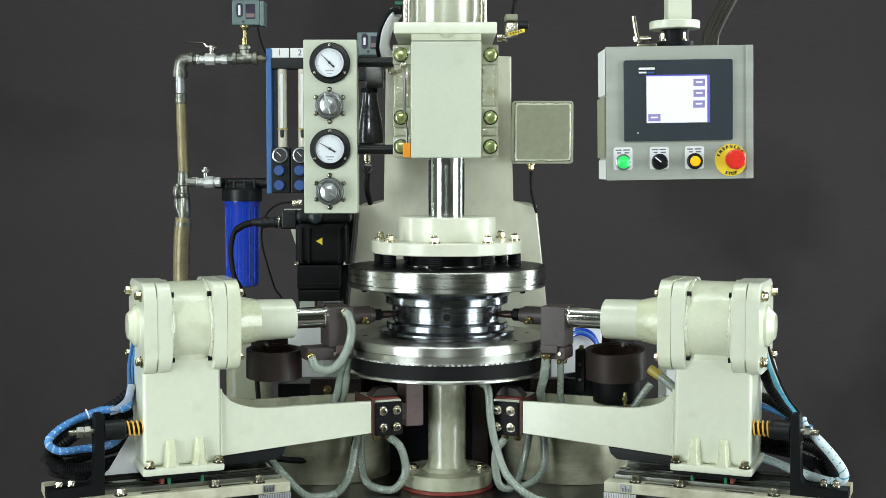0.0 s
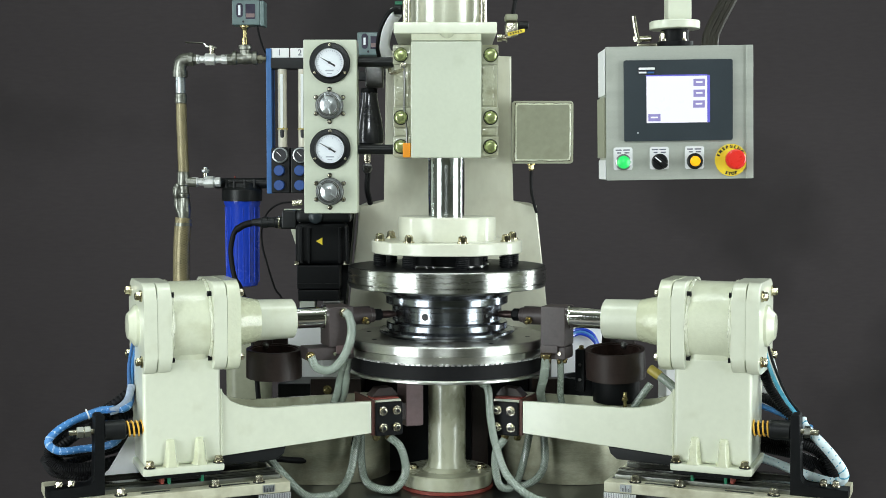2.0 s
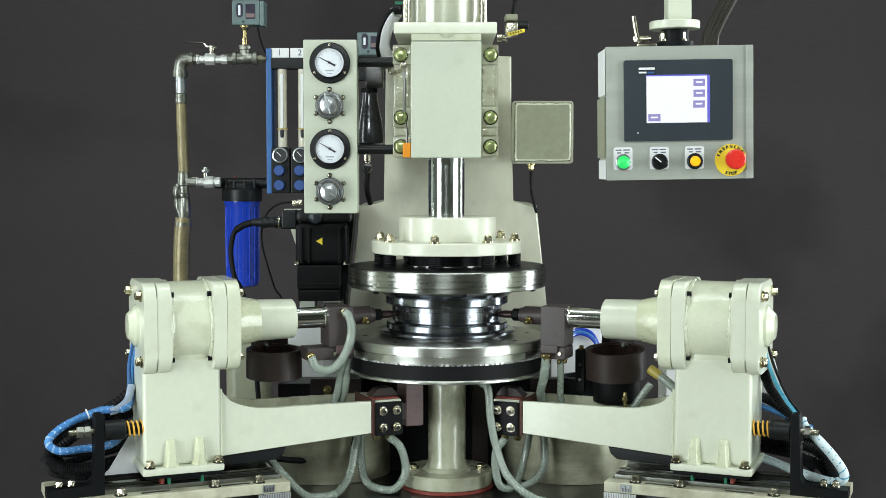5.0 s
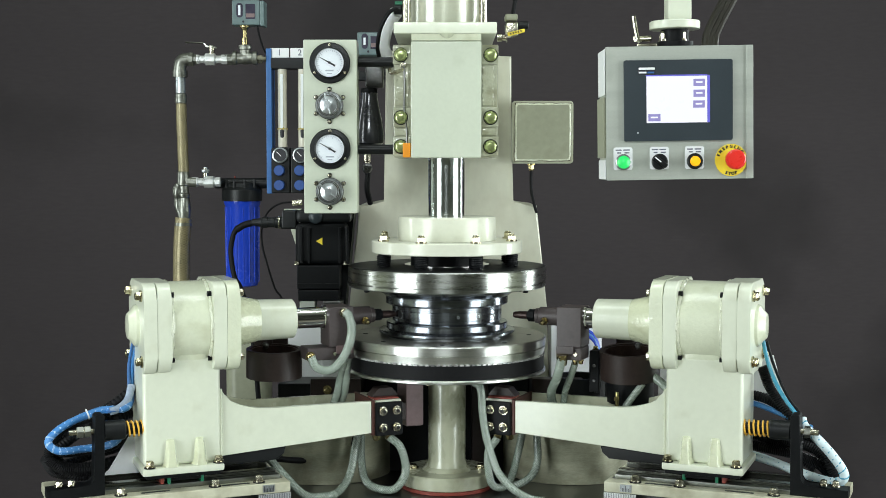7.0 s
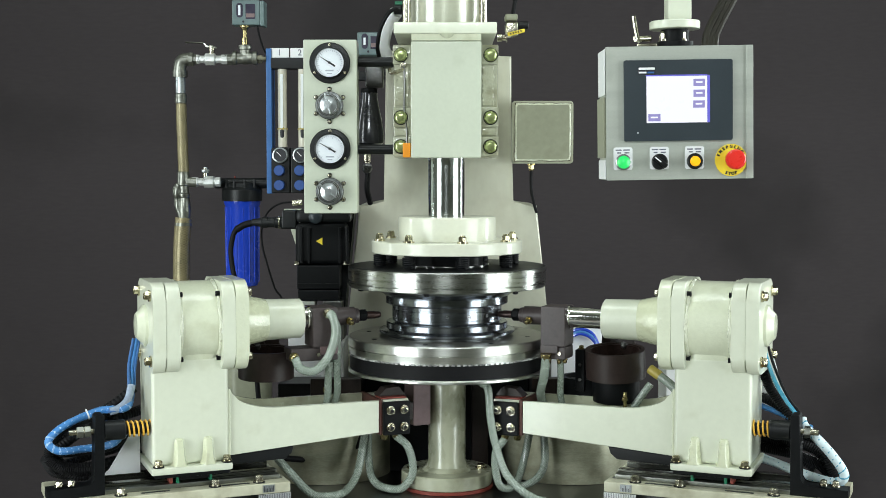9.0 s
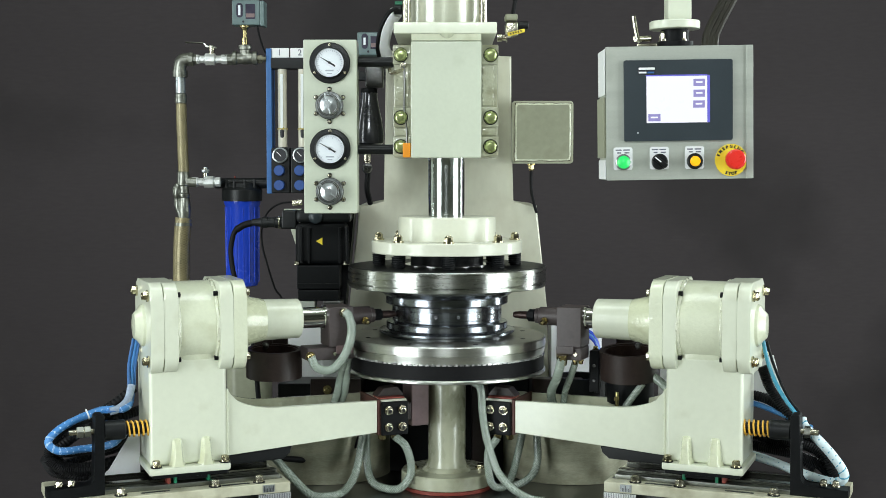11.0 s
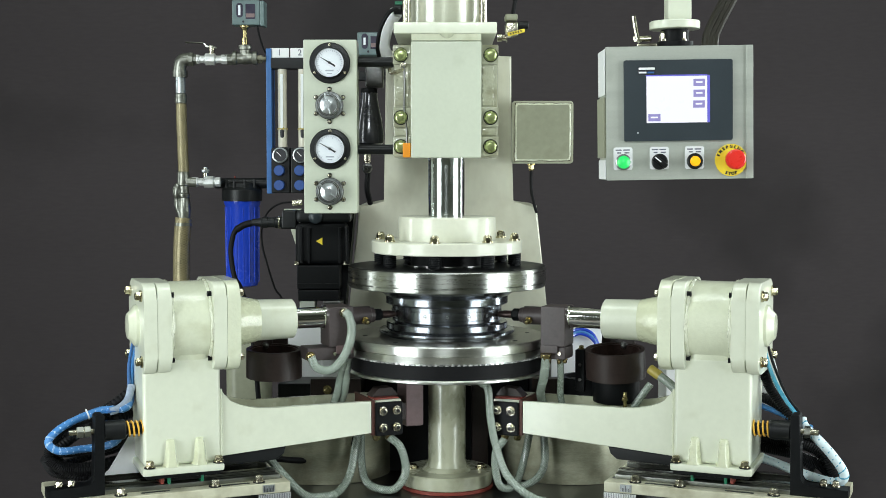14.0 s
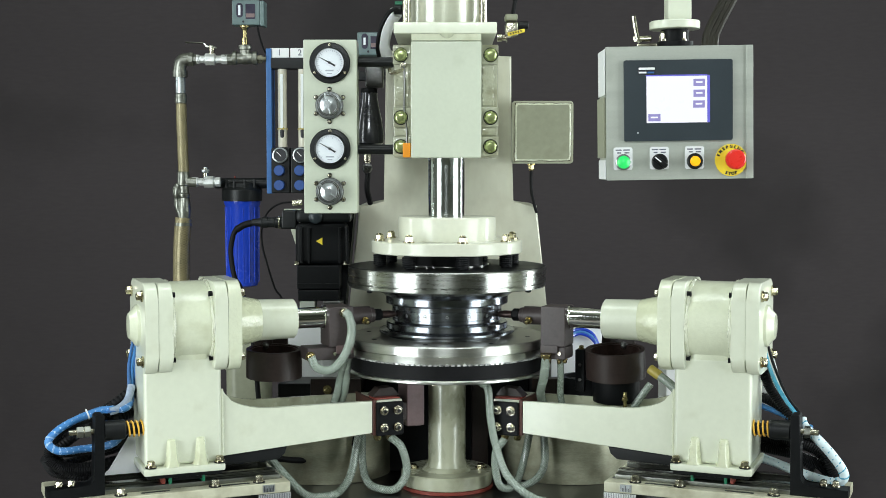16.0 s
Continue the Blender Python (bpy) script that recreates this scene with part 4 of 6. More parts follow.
def build_gauge_panel():
    t = thing("gauge_panel", "cream sheet-metal panel with two pressure gauges and regulators", "gauge panel", (-0.268, 0.01, 1.529))
    part("panel", box(bm_new(), -0.3275, -0.205, -0.02, 0.045, 1.529, 1.925, 0.003), CREAM_PANEL, t)
    for z in (1.8715, 1.6765):
        gauge(t, -0.2665, -0.0205, z, 0.0465)
    for z, turn in ((1.7755, 105), (1.5797, 140)):
        x = -0.268
        k = part("regulator", spin(bm_new(), (x, -0.0205, z), (x, -1, z), [(0, 0.031), (0.006, 0.031), (0.008, 0.0295), (0.008, 0.0255), (0.03, 0.0245), (0.033, 0.022), (0.033, 0.012), (0.037, 0.0115), (0.037, 0)], 48), REGULATOR, t, "silver pressure regulator knob")
        bm = bm_new()
        d = Vector((math.cos(radians(turn)), 0, math.sin(radians(turn))))
        c = Vector((x, -0.066, z))
        rod(bm, c - d * 0.022, c + d * 0.027, 0.0023, 10, 0.001)
        rod(bm, (x, -0.0575, z), (x, -0.069, z), 0.0085, 6)
        part("tee_handle", bm, NICKEL, k)
        part("bonnet", spin(bm_new(), (x, -0.0535, z), (x, -1, z), [(0, 0.0195), (0.003, 0.0185), (0.006, 0.011), (0.006, 0)], 36), NICKEL, k)
        for q in (0.0165, 0.0205, 0.0238):
            part("groove", ring(bm_new(), (x, -0.0532, z), (x, -0.0542, z), q, q + 0.0016, 40), STEEL_DARK, k)
        part("regulator_flange", ring(bm_new(), (x, -0.0206, z), (x, -0.027, z), 0.0285, 0.0318, 48), STEEL_DARK, k)
        for a in (90, 30, -30, -90, -150, 150):
            p = (x + 0.035 * math.cos(radians(a)) * 1.02, -0.0205, z + 0.035 * math.sin(radians(a)) * 1.05)
            part("screw", rod(bm_new(), p, (p[0], -0.0265, p[2]), 0.0042, 14, 0.0018), ZINC, k)
            part("screw_recess", ring(bm_new(), (p[0], -0.0205, p[2]), (p[0], -0.0222, p[2]), 0.0044, 0.0056, 18), STEEL_DARK, k)
    for z in (1.877, 1.676):
        part("support_bar", rod(bm_new(), (-0.2045, 0.02, z), (-0.1225, 0.02, z), 0.0115, 20), BLACK, t, "black support bar")
    bm = tube(bm_new(), [(-0.335, 0.01, 1.553), (-0.345, 0.01, 1.553), (-0.358, 0.01, 1.552)], 0.007, 10)
    part("air_fitting", bm, ZINC, t, "nickel air fitting")


# ---- flow meters ----
def build_flow_meters():
    y = 0.5
    t = thing("flow_meter_unit", "blue framed twin flow meter with black valve blocks", "flow meter", (-0.43, y, 1.565))
    part("side_plate", box(bm_new(), -0.4832, -0.468, y, y + 0.07, 1.5648, 1.9527, 0.002), BLUE_PLATE, t, "blue painted side plate")
    part("side_plate", box(bm_new(), -0.335, -0.322, y, y + 0.07, 1.5648, 1.9527, 0.002), BLUE_PLATE, t)
    part("header", box(bm_new(), -0.4725, -0.336, y, y + 0.05, 1.8987, 1.9285, 0.003), BLACK, t)
    for k, (x, name) in enumerate(((-0.4471, "1"), (-0.3925, "2"))):
        tag = part("number_plate", box(bm_new(), x - 0.0256, x + 0.0256, y + 0.005, y + 0.01, 1.9287, 1.9542, 0.001), WHITE, t, "white plate with a numeral")
        letters(name, 0.023, Matrix.Translation((x, y + 0.0045, 1.9415)) @ Matrix.Rotation(radians(90), 4, "X"), INK_SOFT, tag, "numeral")
        xx = x + 0.006
        part("sight_tube", rod(bm_new(), (xx, y + 0.015, 1.69), (xx, y + 0.015, 1.8985), 0.0125, 24), SIGHT, t, "yellowed acrylic sight tube")
        part("scale_strip", box(bm_new(), xx - 0.004, xx + 0.003, y + 0.0005, y + 0.0022, 1.74, 1.885), CLEAR, t)
        part("tube_band", ring(bm_new(), (xx, y + 0.015, 1.737), (xx, y + 0.015, 1.74), 0.0126, 0.0142, 24), OCHRE, t)
        part("float_cap", rod(bm_new(), (xx, y + 0.0075, 1.7395), (xx, y + 0.0075, 1.743), 0.0064, 14), OCHRE, t)
        part("float", spin(bm_new(), (xx, y + 0.0075, 1.705), (xx, y + 0.0075, 2), [(0, 0.001), (0.012, 0.0062), (0.03, 0.0068), (0.033, 0.004), (0.034, 0.0)], 14), INK, t, "dark conical float")
        part("valve_block", box(bm_new(), x - 0.0262, x + 0.0262, y, y + 0.06, 1.5663, 1.6876, 0.003), BLACK, t)
        g = part("small_gauge", spin(bm_new(), (x + 0.0015, y - 0.0005, 1.668), (x + 0.0015, -1, 1.668), [(0, 0.0205), (0.012, 0.0205), (0.013, 0.0175), (0.009, 0.017), (0.009, 0)], 36), NICKEL, t, "small nickel-rimmed gauge")
        part("dial", rod(bm_new(), (x + 0.0015, y - 0.0096, 1.668), (x + 0.0015, y - 0.0102, 1.668), 0.0168, 28), INK, g)
        bm = box(bm_new(), -0.004, 0.013, -0.0003, 0.0003, -0.0009, 0.0009)
        bm.transform(Matrix.Translation((x + 0.0015, y - 0.0108, 1.668)) @ Matrix.Rotation(-radians(135), 4, "Y"))
        part("needle", bm, WHITE, g)
        for z in (1.627, 1.5875):
            part("valve_knob", spin(bm_new(), (x - 0.001, y - 0.0005, z), (x - 0.001, -1, z), [(0, 0.0145), (0.016, 0.014), (0.0175, 0.0125), (0.0175, 0)], 24), BLUE_KNOB, t, "dark blue valve knob")
    part("mounting_bar", box(bm_new(), -0.322, -0.15, y + 0.01, y + 0.04, 1.868, 1.893, 0.003), BLACK, t)


# ---- water filter and pipework ----
def build_filter():
    y = 0.56
    x = -0.559
    t = thing("water_filter", "blue plastic water filter bowl with a black head", "water filter", (x, y, 1.3176))
    prof = [(-0.009, 0.032), (-0.005, 0.041), (0.004, 0.0435), (0.21, 0.0455), (0.216, 0.049), (0.226, 0.0505)]
    part("bowl", spin(bm_new(), (x, y, 1.3176), (x, y, 3), prof, 56), BLUE, t, "deep blue ribbed bowl")
    for k in range(16):
        a = radians(22.5 * k + 11)
        px, py = x + 0.0434 * math.cos(a), y + 0.0434 * math.sin(a)
        part("rib", rod(bm_new(), (px, py, 1.322), (px + 0.0018 * math.cos(a), py + 0.0018 * math.sin(a), 1.527), 0.0022, 8), BLUE, t)
    h = part("head", spin(bm_new(), (x, y, 1.544), (x, y, 3), [(0, 0.0545), (0.03, 0.0555), (0.033, 0.053), (0.038, 0.047), (0.048, 0.044), (0.052, 0.03)], 48), BLACK, t, "black ribbed cap")
    for k in range(10):
        a = radians(36 * k)
        part("cap_rib", box(bm_new(), x + 0.047 * math.cos(a) - 0.003, x + 0.047 * math.cos(a) + 0.003, y + 0.047 * math.sin(a) - 0.003, y + 0.047 * math.sin(a) + 0.003, 1.575, 1.603, 0.001), BLACK, h)
    part("port", rod(bm_new(), (x - 0.072, y, 1.592), (x + 0.072, y, 1.592), 0.0145, 24), BLACK, h)
    part("vent_pin", rod(bm_new(), (x - 0.019, y, 1.595), (x - 0.019, y, 1.612), 0.0028, 10), RED_RUBBER, h)


def ball_valve(parent, x, y, z, n=0.05, lever=True):
    v = part("ball_valve", spin(bm_new(), (x - n, y, z), (9, y, z), [(0, 0.0135), (0.016, 0.0135), (0.017, 0.0105), (0.03, 0.0105), (0.034, 0.0165), (0.058, 0.0165), (0.062, 0.0105), (0.075, 0.0105), (0.076, 0.0135), (2 * n - 0.008, 0.0135)], 8), ZINC_BRIGHT, parent, "nickel-plated ball valve")
    part("valve_stem", rod(bm_new(), (x, y, z + 0.013), (x, y, z + 0.036), 0.0075, 12), ZINC, v)
    if not lever:
        part("wing_knob", spin(bm_new(), (x, y, z + 0.024), (x, y, 9), [(0, 0.009), (0.004, 0.0115), (0.009, 0.0105), (0.0095, 0.006), (0.015, 0.0055), (0.016, 0.002)], 14), NICKEL, v)
        return v
    bm = bm_new()
    tube(bm, [(x + 0.014, y - 0.004, z + 0.029), (x, y, z + 0.036), (x - 0.013, y, z + 0.034), (x - 0.024, y, z + 0.043), (x - 0.07, y, z + 0.045)], 0.0022, 8)
    part("lever", bm, CHROME, v)
    return v


def build_pipework():
    y = 0.5
    t = thing("pipework", "worn galvanised water pipe with valves and braided hose", "pipework", (-0.715, y, 0.003))
    part("elbow", tube(bm_new(), [(-0.713, y, 1.88), (-0.713, y, 1.905), (-0.706, y, 1.92), (-0.69, y, 1.9235), (-0.677, y, 1.9235)], 0.0175, 20), GALV, t, "dull malleable iron elbow")
    part("elbow_rim", rod(bm_new(), (-0.713, y, 1.876), (-0.713, y, 1.893), 0.0205, 20), GALV, t)
    part("union", spin(bm_new(), (-0.688, y, 1.9235), (9, y, 1.9235), [(0, 0.019), (0.012, 0.019), (0.013, 0.0145), (0.02, 0.0145)], 8), GALV, t)
    ball_valve(t, -0.627, y, 1.9235)
    part("nipple", rod(bm_new(), (-0.585, y, 1.9235), (-0.567, y, 1.9235), 0.0155, 8), GALV, t)
    bm = spin(bm_new(), (-0.572, y, 1.927), (9, y, 1.927), [(0, 0.0165), (0.002, 0.0185), (0.011, 0.0185), (0.014, 0.0155), (0.024, 0.016), (0.034, 0.0175), (0.044, 0.016), (0.053, 0.0155), (0.056, 0.0185), (0.065, 0.0185), (0.067, 0.0165)], 24)
    spin(bm, (-0.5385, y, 1.93), (-0.5385, y, 9), [(0, 0.0155), (0.018, 0.0145), (0.02, 0.0175), (0.029, 0.0175), (0.0315, 0.0155)], 20)
    part("tee", bm, GALV, t, "galvanised tee fitting")
    part("bushing", spin(bm_new(), (-0.504, y, 1.925), (9, y, 1.925), [(0, 0.012), (0.014, 0.012), (0.014, 0.008), (0.022, 0.008)], 6), ZINC, t)
    part("pipe", rod(bm_new(), (-0.7115, y, 1.83), (-0.7122, y, 1.885), 0.0135, 24, 0.002), NICKEL, t, "bright hose ferrule")
    part("hose_ferrule", rod(bm_new(), (-0.711, y, 1.805), (-0.711, y, 1.833), 0.0165, 24, 0.003), GALV, t)
    part("braided_hose", tube(bm_new(), [(-0.711, y, 1.82), (-0.710, y, 1.75), (-0.708, y, 1.68), (-0.706, y, 1.605)], 0.0142, 20), HOSE_TAN, t, "steel-braided hose")
    part("lower_ferrule", rod(bm_new(), (-0.708, y, 1.585), (-0.707, y, 1.625), 0.0165, 24, 0.003), GALV, t)
    bm = spin(bm_new(), (-0.7065, y, 1.487), (-0.7075, y, 3), [(0, 0.0165), (0.003, 0.0205), (0.010, 0.0205), (0.013, 0.0165), (0.03, 0.0185), (0.05, 0.018), (0.066, 0.0148), (0.07, 0.0168), (0.077, 0.0168), (0.08, 0.0135), (0.098, 0.0135), (0.101, 0.016), (0.124, 0.016), (0.128, 0.0125)], 24)
    rod(bm, (-0.707, y, 1.596), (-0.67, y, 1.596), 0.0135, 20, 0.002)
    spin(bm, (-0.7235, y - 0.006, 1.548), (-0.7235, y - 0.006, 3), [(0, 0.005), (0.005, 0.0095), (0.018, 0.0118), (0.03, 0.0115), (0.04, 0.008), (0.045, 0.003)], 18)
    tube(bm, [(-0.7235, y - 0.006, 1.556), (-0.722, y - 0.006, 1.53), (-0.714, y - 0.004, 1.505)], 0.0085, 12)
    part("lower_tee", bm, GALV, t, "stained iron tee")
    ball_valve(t, -0.648, y, 1.5965, 0.036, False)
    part("filter_nipple", rod(bm_new(), (-0.625, y + 0.03, 1.5935), (-0.604, y + 0.05, 1.5935), 0.0125, 16), BLACK, t)
    part("drop_hose", tube(bm_new(), [(-0.708, y, 1.5), (-0.713, y, 1.44), (-0.716, y, 1.36), (-0.717, y, 1.2), (-0.72, y, 0.8), (-0.74, y, 0.004)], 0.0222, 20), HOSE_TAN, t, "tan braided drop hose")
    part("hose_clip", ring(bm_new(), (-0.7085, y, 1.478), (-0.7085, y, 1.487), 0.02, 0.0235, 24), GALV, t)


def pressure_switch(x0, x1, z0, z1, y, stem):
    t = thing("pressure_switch", "grey-green pressure switch box with glazed scale windows", "pressure switch", ((x0 + x1) / 2, y + 0.025, z0), group="pressure switches")
    part("housing", box(bm_new(), x0, x1 - 0.012, y, y + 0.05, z0, z1, 0.004), TEAL, t)
    part("side_cover", box(bm_new(), x1 - 0.0115, x1, y - 0.006, y + 0.05, z0 - 0.003, z1 - 0.002, 0.003), TEAL, t)
    w = x1 - x0
    part("scale_window", slab(bm_new(), rounded(x0 + 0.24 * w, (z0 + z1) / 2 + 0.006, 0.1 * w, 0.019, 0.008), y - 0.0015, y + 0.003, "y"), GLASS_DARK, t, "small dark scale window")
    part("pointer_scale", box(bm_new(), x0 + 0.2 * w, x0 + 0.27 * w, y - 0.0024, y - 0.0018, z0 + 0.026, z1 - 0.014), DIAL, t)
    part("window", box(bm_new(), x0 + 0.42 * w, x0 + 0.72 * w, y - 0.0015, y + 0.003, z0 + 0.016, z1 - 0.01, 0.001), GLASS_DARK, t)
    part("name_strip", box(bm_new(), x0 + 0.44 * w, x0 + 0.7 * w, y - 0.0025, y - 0.0018, z0 + 0.02, z0 + 0.03), MAUVE, t)
    part("dial_screw", rod(bm_new(), (x0 + 0.35 * w, y + 0.001, z0 + 0.009), (x0 + 0.35 * w, y - 0.002, z0 + 0.009), 0.003, 12), INK, t)
    if stem:
        x = x0 + 0.031
        bm = spin(bm_new(), (x, y + 0.02, z0), (x, y + 0.02, -9), [(0, 0.014), (0.004, 0.014), (0.01, 0.008), (0.014, 0.006), (0.032, 0.006), (0.034, 0.0085), (0.052, 0.0085)], 12)
        part("stem", bm, BRASS, t, "brass stem")
        part("lead", tube(bm_new(), [(x1 - 0.022, y + 0.02, z0), (x1 - 0.016, y + 0.02, z0 - 0.03), (x1 - 0.005, y + 0.025, z0 - 0.065), (x1 + 0.004, y + 0.03, z0 - 0.075)], 0.0026, 8), RUBBER, t)


# ---- servo motor ----
def build_motor():
    t = thing("servo_motor", "black finned servo motor standing on a gear housing", "electric motor", (-0.295, 0.21, 1.2105))
    part("gear_housing", box(bm_new(), -0.302, -0.255, 0.15, 0.29, 1.2105, 1.31, 0.004), STEEL_DARK, t, "dark steel gear housing")
    part("motor_foot", box(bm_new(), -0.358, -0.32, 0.145, 0.2, 1.255, 1.31, 0.003), STAINLESS, t, "grey steel foot")
    part("flange", box(bm_new(), -0.362, -0.262, 0.143, 0.29, 1.311, 1.338, 0.003), BLACK_METAL, t)
    part("lower_body", box(bm_new(), -0.364, -0.259, 0.142, 0.29, 1.339, 1.398, 0.004), BLACK_METAL, t)
    part("body", box(bm_new(), -0.368, -0.242, 0.148, 0.29, 1.399, 1.5, 0.012, 3), BLACK_METAL, t)
    for x in (-0.352, -0.334, -0.289 + 0.03, -0.24):
        part("fin", box(bm_new(), x - 0.003, x + 0.003, 0.141, 0.15, 1.402, 1.49, 0.001), BLACK_METAL, t)
    part("end_bell", box(bm_new(), -0.366, -0.232, 0.15, 0.29, 1.5005, 1.532, 0.01, 3), BLACK, t)
    # Slanted black strip fills the gap from motor to column edge.
    part("black_strip", slab(bm_new(), [(-0.285, TABLE + 0.001), (-0.2665, TABLE + 0.001), (-0.2525, 1.2776), (-0.2265, 1.54), (-0.258, 1.54)], 0.205, 0.297, "y"), BLACK_METAL, t, "black strip between motor and column")
    part("connector_box", box(bm_new(), -0.402, -0.367, 0.165, 0.235, 1.486, 1.53, 0.004), BLACK, t)
    part("bearing_cap", spin(bm_new(), (-0.318, 0.1495, 1.515), (-0.318, -9, 1.515), [(0, 0.017), (0.004, 0.0165), (0.008, 0.012), (0.0095, 0.004)], 28), SLATE, t, "grey domed cap")
    part("seam_line", box(bm_new(), -0.365, -0.258, 0.1405, 0.1418, 1.352, 1.3535), BLACK, t)
    part("warning_sign", slab(bm_new(), [(-0.3015, 1.447), (-0.3015, 1.465), (-0.317, 1.456)], 0.1455, 0.1475, "y"), YELLOW_TAG, t, "yellow triangular warning sign")
    for x in (-0.364, -0.246):
        part("flange_bolt", hexhead(bm_new(), (x, 0.15, 1.3985), (0, 0, 1), 0.006, 0.01), ZINC, t)
    part("connector", rod(bm_new(), (-0.366, 0.19, 1.5), (-0.408, 0.19, 1.5), 0.0165, 24, 0.003), BLACK, t)
    part("plug_ring", rod(bm_new(), (-0.4085, 0.189, 1.5), (-0.4125, 0.189, 1.5), 0.0155, 20), ZINC, t)
    part("plug", spin(bm_new(), (-0.413, 0.19, 1.5), (-9, 0.19, 1.498), [(0, 0.0145), (0.008, 0.0145), (0.009, 0.0125), (0.026, 0.0125), (0.027, 0.014), (0.04, 0.0135), (0.042, 0.011), (0.065, 0.0085)], 16), BLACK, t)
    part("cable", tube(bm_new(), [(-0.475, 0.19, 1.4995), (-0.497, 0.19, 1.494), (-0.516, 0.19, 1.483), (-0.526, 0.188, 1.462), (-0.53, 0.185, 1.424), (-0.521, 0.18, 1.367), (-0.505, 0.18, 1.335), (-0.48, 0.18, 1.24), (-0.46, 0.18, 1.0), (-0.46, 0.2, TABLE + 0.002)], 0.0062, 12), RUBBER, t, "thick black motor cable")
    part("cable_boot", tube(bm_new(), [(-0.48, 0.19, 1.4985), (-0.5, 0.19, 1.4925), (-0.517, 0.19, 1.4815)], 0.0085, 12), RUBBER, t)
    part("thin_cable", tube(bm_new(), [(-0.37, 0.25, 1.548), (-0.415, 0.25, 1.545), (-0.448, 0.25, 1.522), (-0.4626, 0.25, 1.4806), (-0.4615, 0.25, 1.44), (-0.453, 0.25, 1.404), (-0.4315, 0.25, 1.333), (-0.412, 0.25, 1.30), (-0.39, 0.25, 1.2)], 0.0025, 8), RUBBER, t)
    part("bracket", slab(bm_new(), [(-0.412, 1.53), (-0.368, 1.53), (-0.368, 1.39), (-0.376, 1.42)], 0.29, 0.31, "y"), CREAM, t, "cream mounting bracket")


# ---- head details ----
def build_head_details():
    t = thing("junction_box", "olive grey welded junction box on the column", "junction box", (0.24, 0.3, 1.6444))
    part("box_body", slab(bm_new(), rounded(0.2405, 1.7227, 0.0765, 0.078, 0.008), 0.262, 0.36, "y", 0.003), BOX_PAINT, t)
    part("cover", slab(bm_new(), rounded(0.2405, 1.7227, 0.066, 0.068, 0.006), 0.256, 0.2618, "y", 0.002), OLIVE, t, "dull olive cover")
    rim = []
    for k in range(97):
        a = 4 * k / 96
        e, q = int(a) % 4, a % 1
        dx, dz = ((-1 + 2 * q, 1), (1, 1 - 2 * q), (1 - 2 * q, -1), (-1, -1 + 2 * q))[e]
        wob = 0.0022 * noise.noise(Vector((k * 0.31, 2.5, 0))) + 0.0012 * noise.noise(Vector((k * 0.9, 7.5, 0)))
        rim.append((0.2405 + dx * (0.0665 + wob), dz * (0.0683 + wob) + 1.7227))
    part("seam", tube(bm_new(), [(x, 0.2595, z) for x, z in rim], 0.0036, 8, curve=False), WELD, t, "uneven welded seam")
    part("seam_gap", tube(bm_new(), [(0.2405 + (x - 0.2405) * 1.042, 0.2606, 1.7227 + (z - 1.7227) * 1.04) for x, z in rim], 0.0019, 6, curve=False), SEAM_RUST, t)
    part("gland", hexhead(bm_new(), (0.215, 0.31, 1.6444), (0, 0, -1), 0.008, 0.018), BRASS, t)
    part("cable", tube(bm_new(), [(0.215, 0.31, 1.632), (0.215, 0.30, 1.58), (0.221, 0.29, 1.545), (0.228, 0.285, 1.52)], 0.004, 8), RUBBER, t)

    v = thing("shutoff_valve", "small brass shut-off valve with yellow handle", "valve", (0.115, 0.02, 1.94))
    part("inlet", spin(bm_new(), (0.116, 0.02, 1.933), (9, 0.02, 1.933), [(0, 0.009), (0.01, 0.009), (0.012, 0.0065), (0.02, 0.0065), (0.021, 0.011), (0.023, 0.011)], 16), ZINC, v)
    part("body", box(bm_new(), 0.134, 0.164, 0.0, 0.04, 1.935, 1.968, 0.005), ZINC, v)
    part("cap", box(bm_new(), 0.133, 0.162, -0.005, 0.04, 1.97, 1.985, 0.004), OLIVE, v)
    bm = box(bm_new(), -0.02, 0.02, -0.003, 0.003, -0.004, 0.004, 0.001)
    bm.transform(Matrix.Translation((0.158, -0.008, 1.942)) @ Matrix.Rotation(radians(-14), 4, "Y"))
    part("handle", bm, YELLOW_TAG, v, "yellow lever")
    bm = bm_new()
    for k in range(5):
        n0 = len(bm.verts)
        box(bm, -0.014 + 0.006 * k, -0.0115 + 0.006 * k, -0.0042, -0.0032, -0.002, 0.002)
    bm.transform(Matrix.Translation((0.158, -0.008, 1.942)) @ Matrix.Rotation(radians(-14), 4, "Y"))
    part("handle_marks", bm, INK, v, kind="stuff")
    part("elbow", rod(bm_new(), (0.164, 0.02, 1.961), (0.188, 0.02, 1.961), 0.0095, 16, 0.002), BLACK, v)
    part("air_line", tube(bm_new(), [(0.152, 0.02, 1.985), (0.156, 0.02, 2.01), (0.165, 0.02, 2.06)], 0.005, 8), RUBBER, v)

    s = thing("limit_switch", "orange proximity switch with steel cable", "switch", (-0.089, -0.02, 1.657))
    part("switch_body", box(bm_new(), -0.1, -0.0825, -0.05, -0.0125, 1.657, 1.69, 0.002), ORANGE, s)
    part("cable", tube(bm_new(), [(-0.0915, -0.03, 1.69), (-0.0915, -0.028, 1.72), (-0.097, -0.02, 1.76), (-0.0965, -0.018, 1.83), (-0.098, -0.017, 1.875)], 0.0022, 8), STEEL_DARK, s)
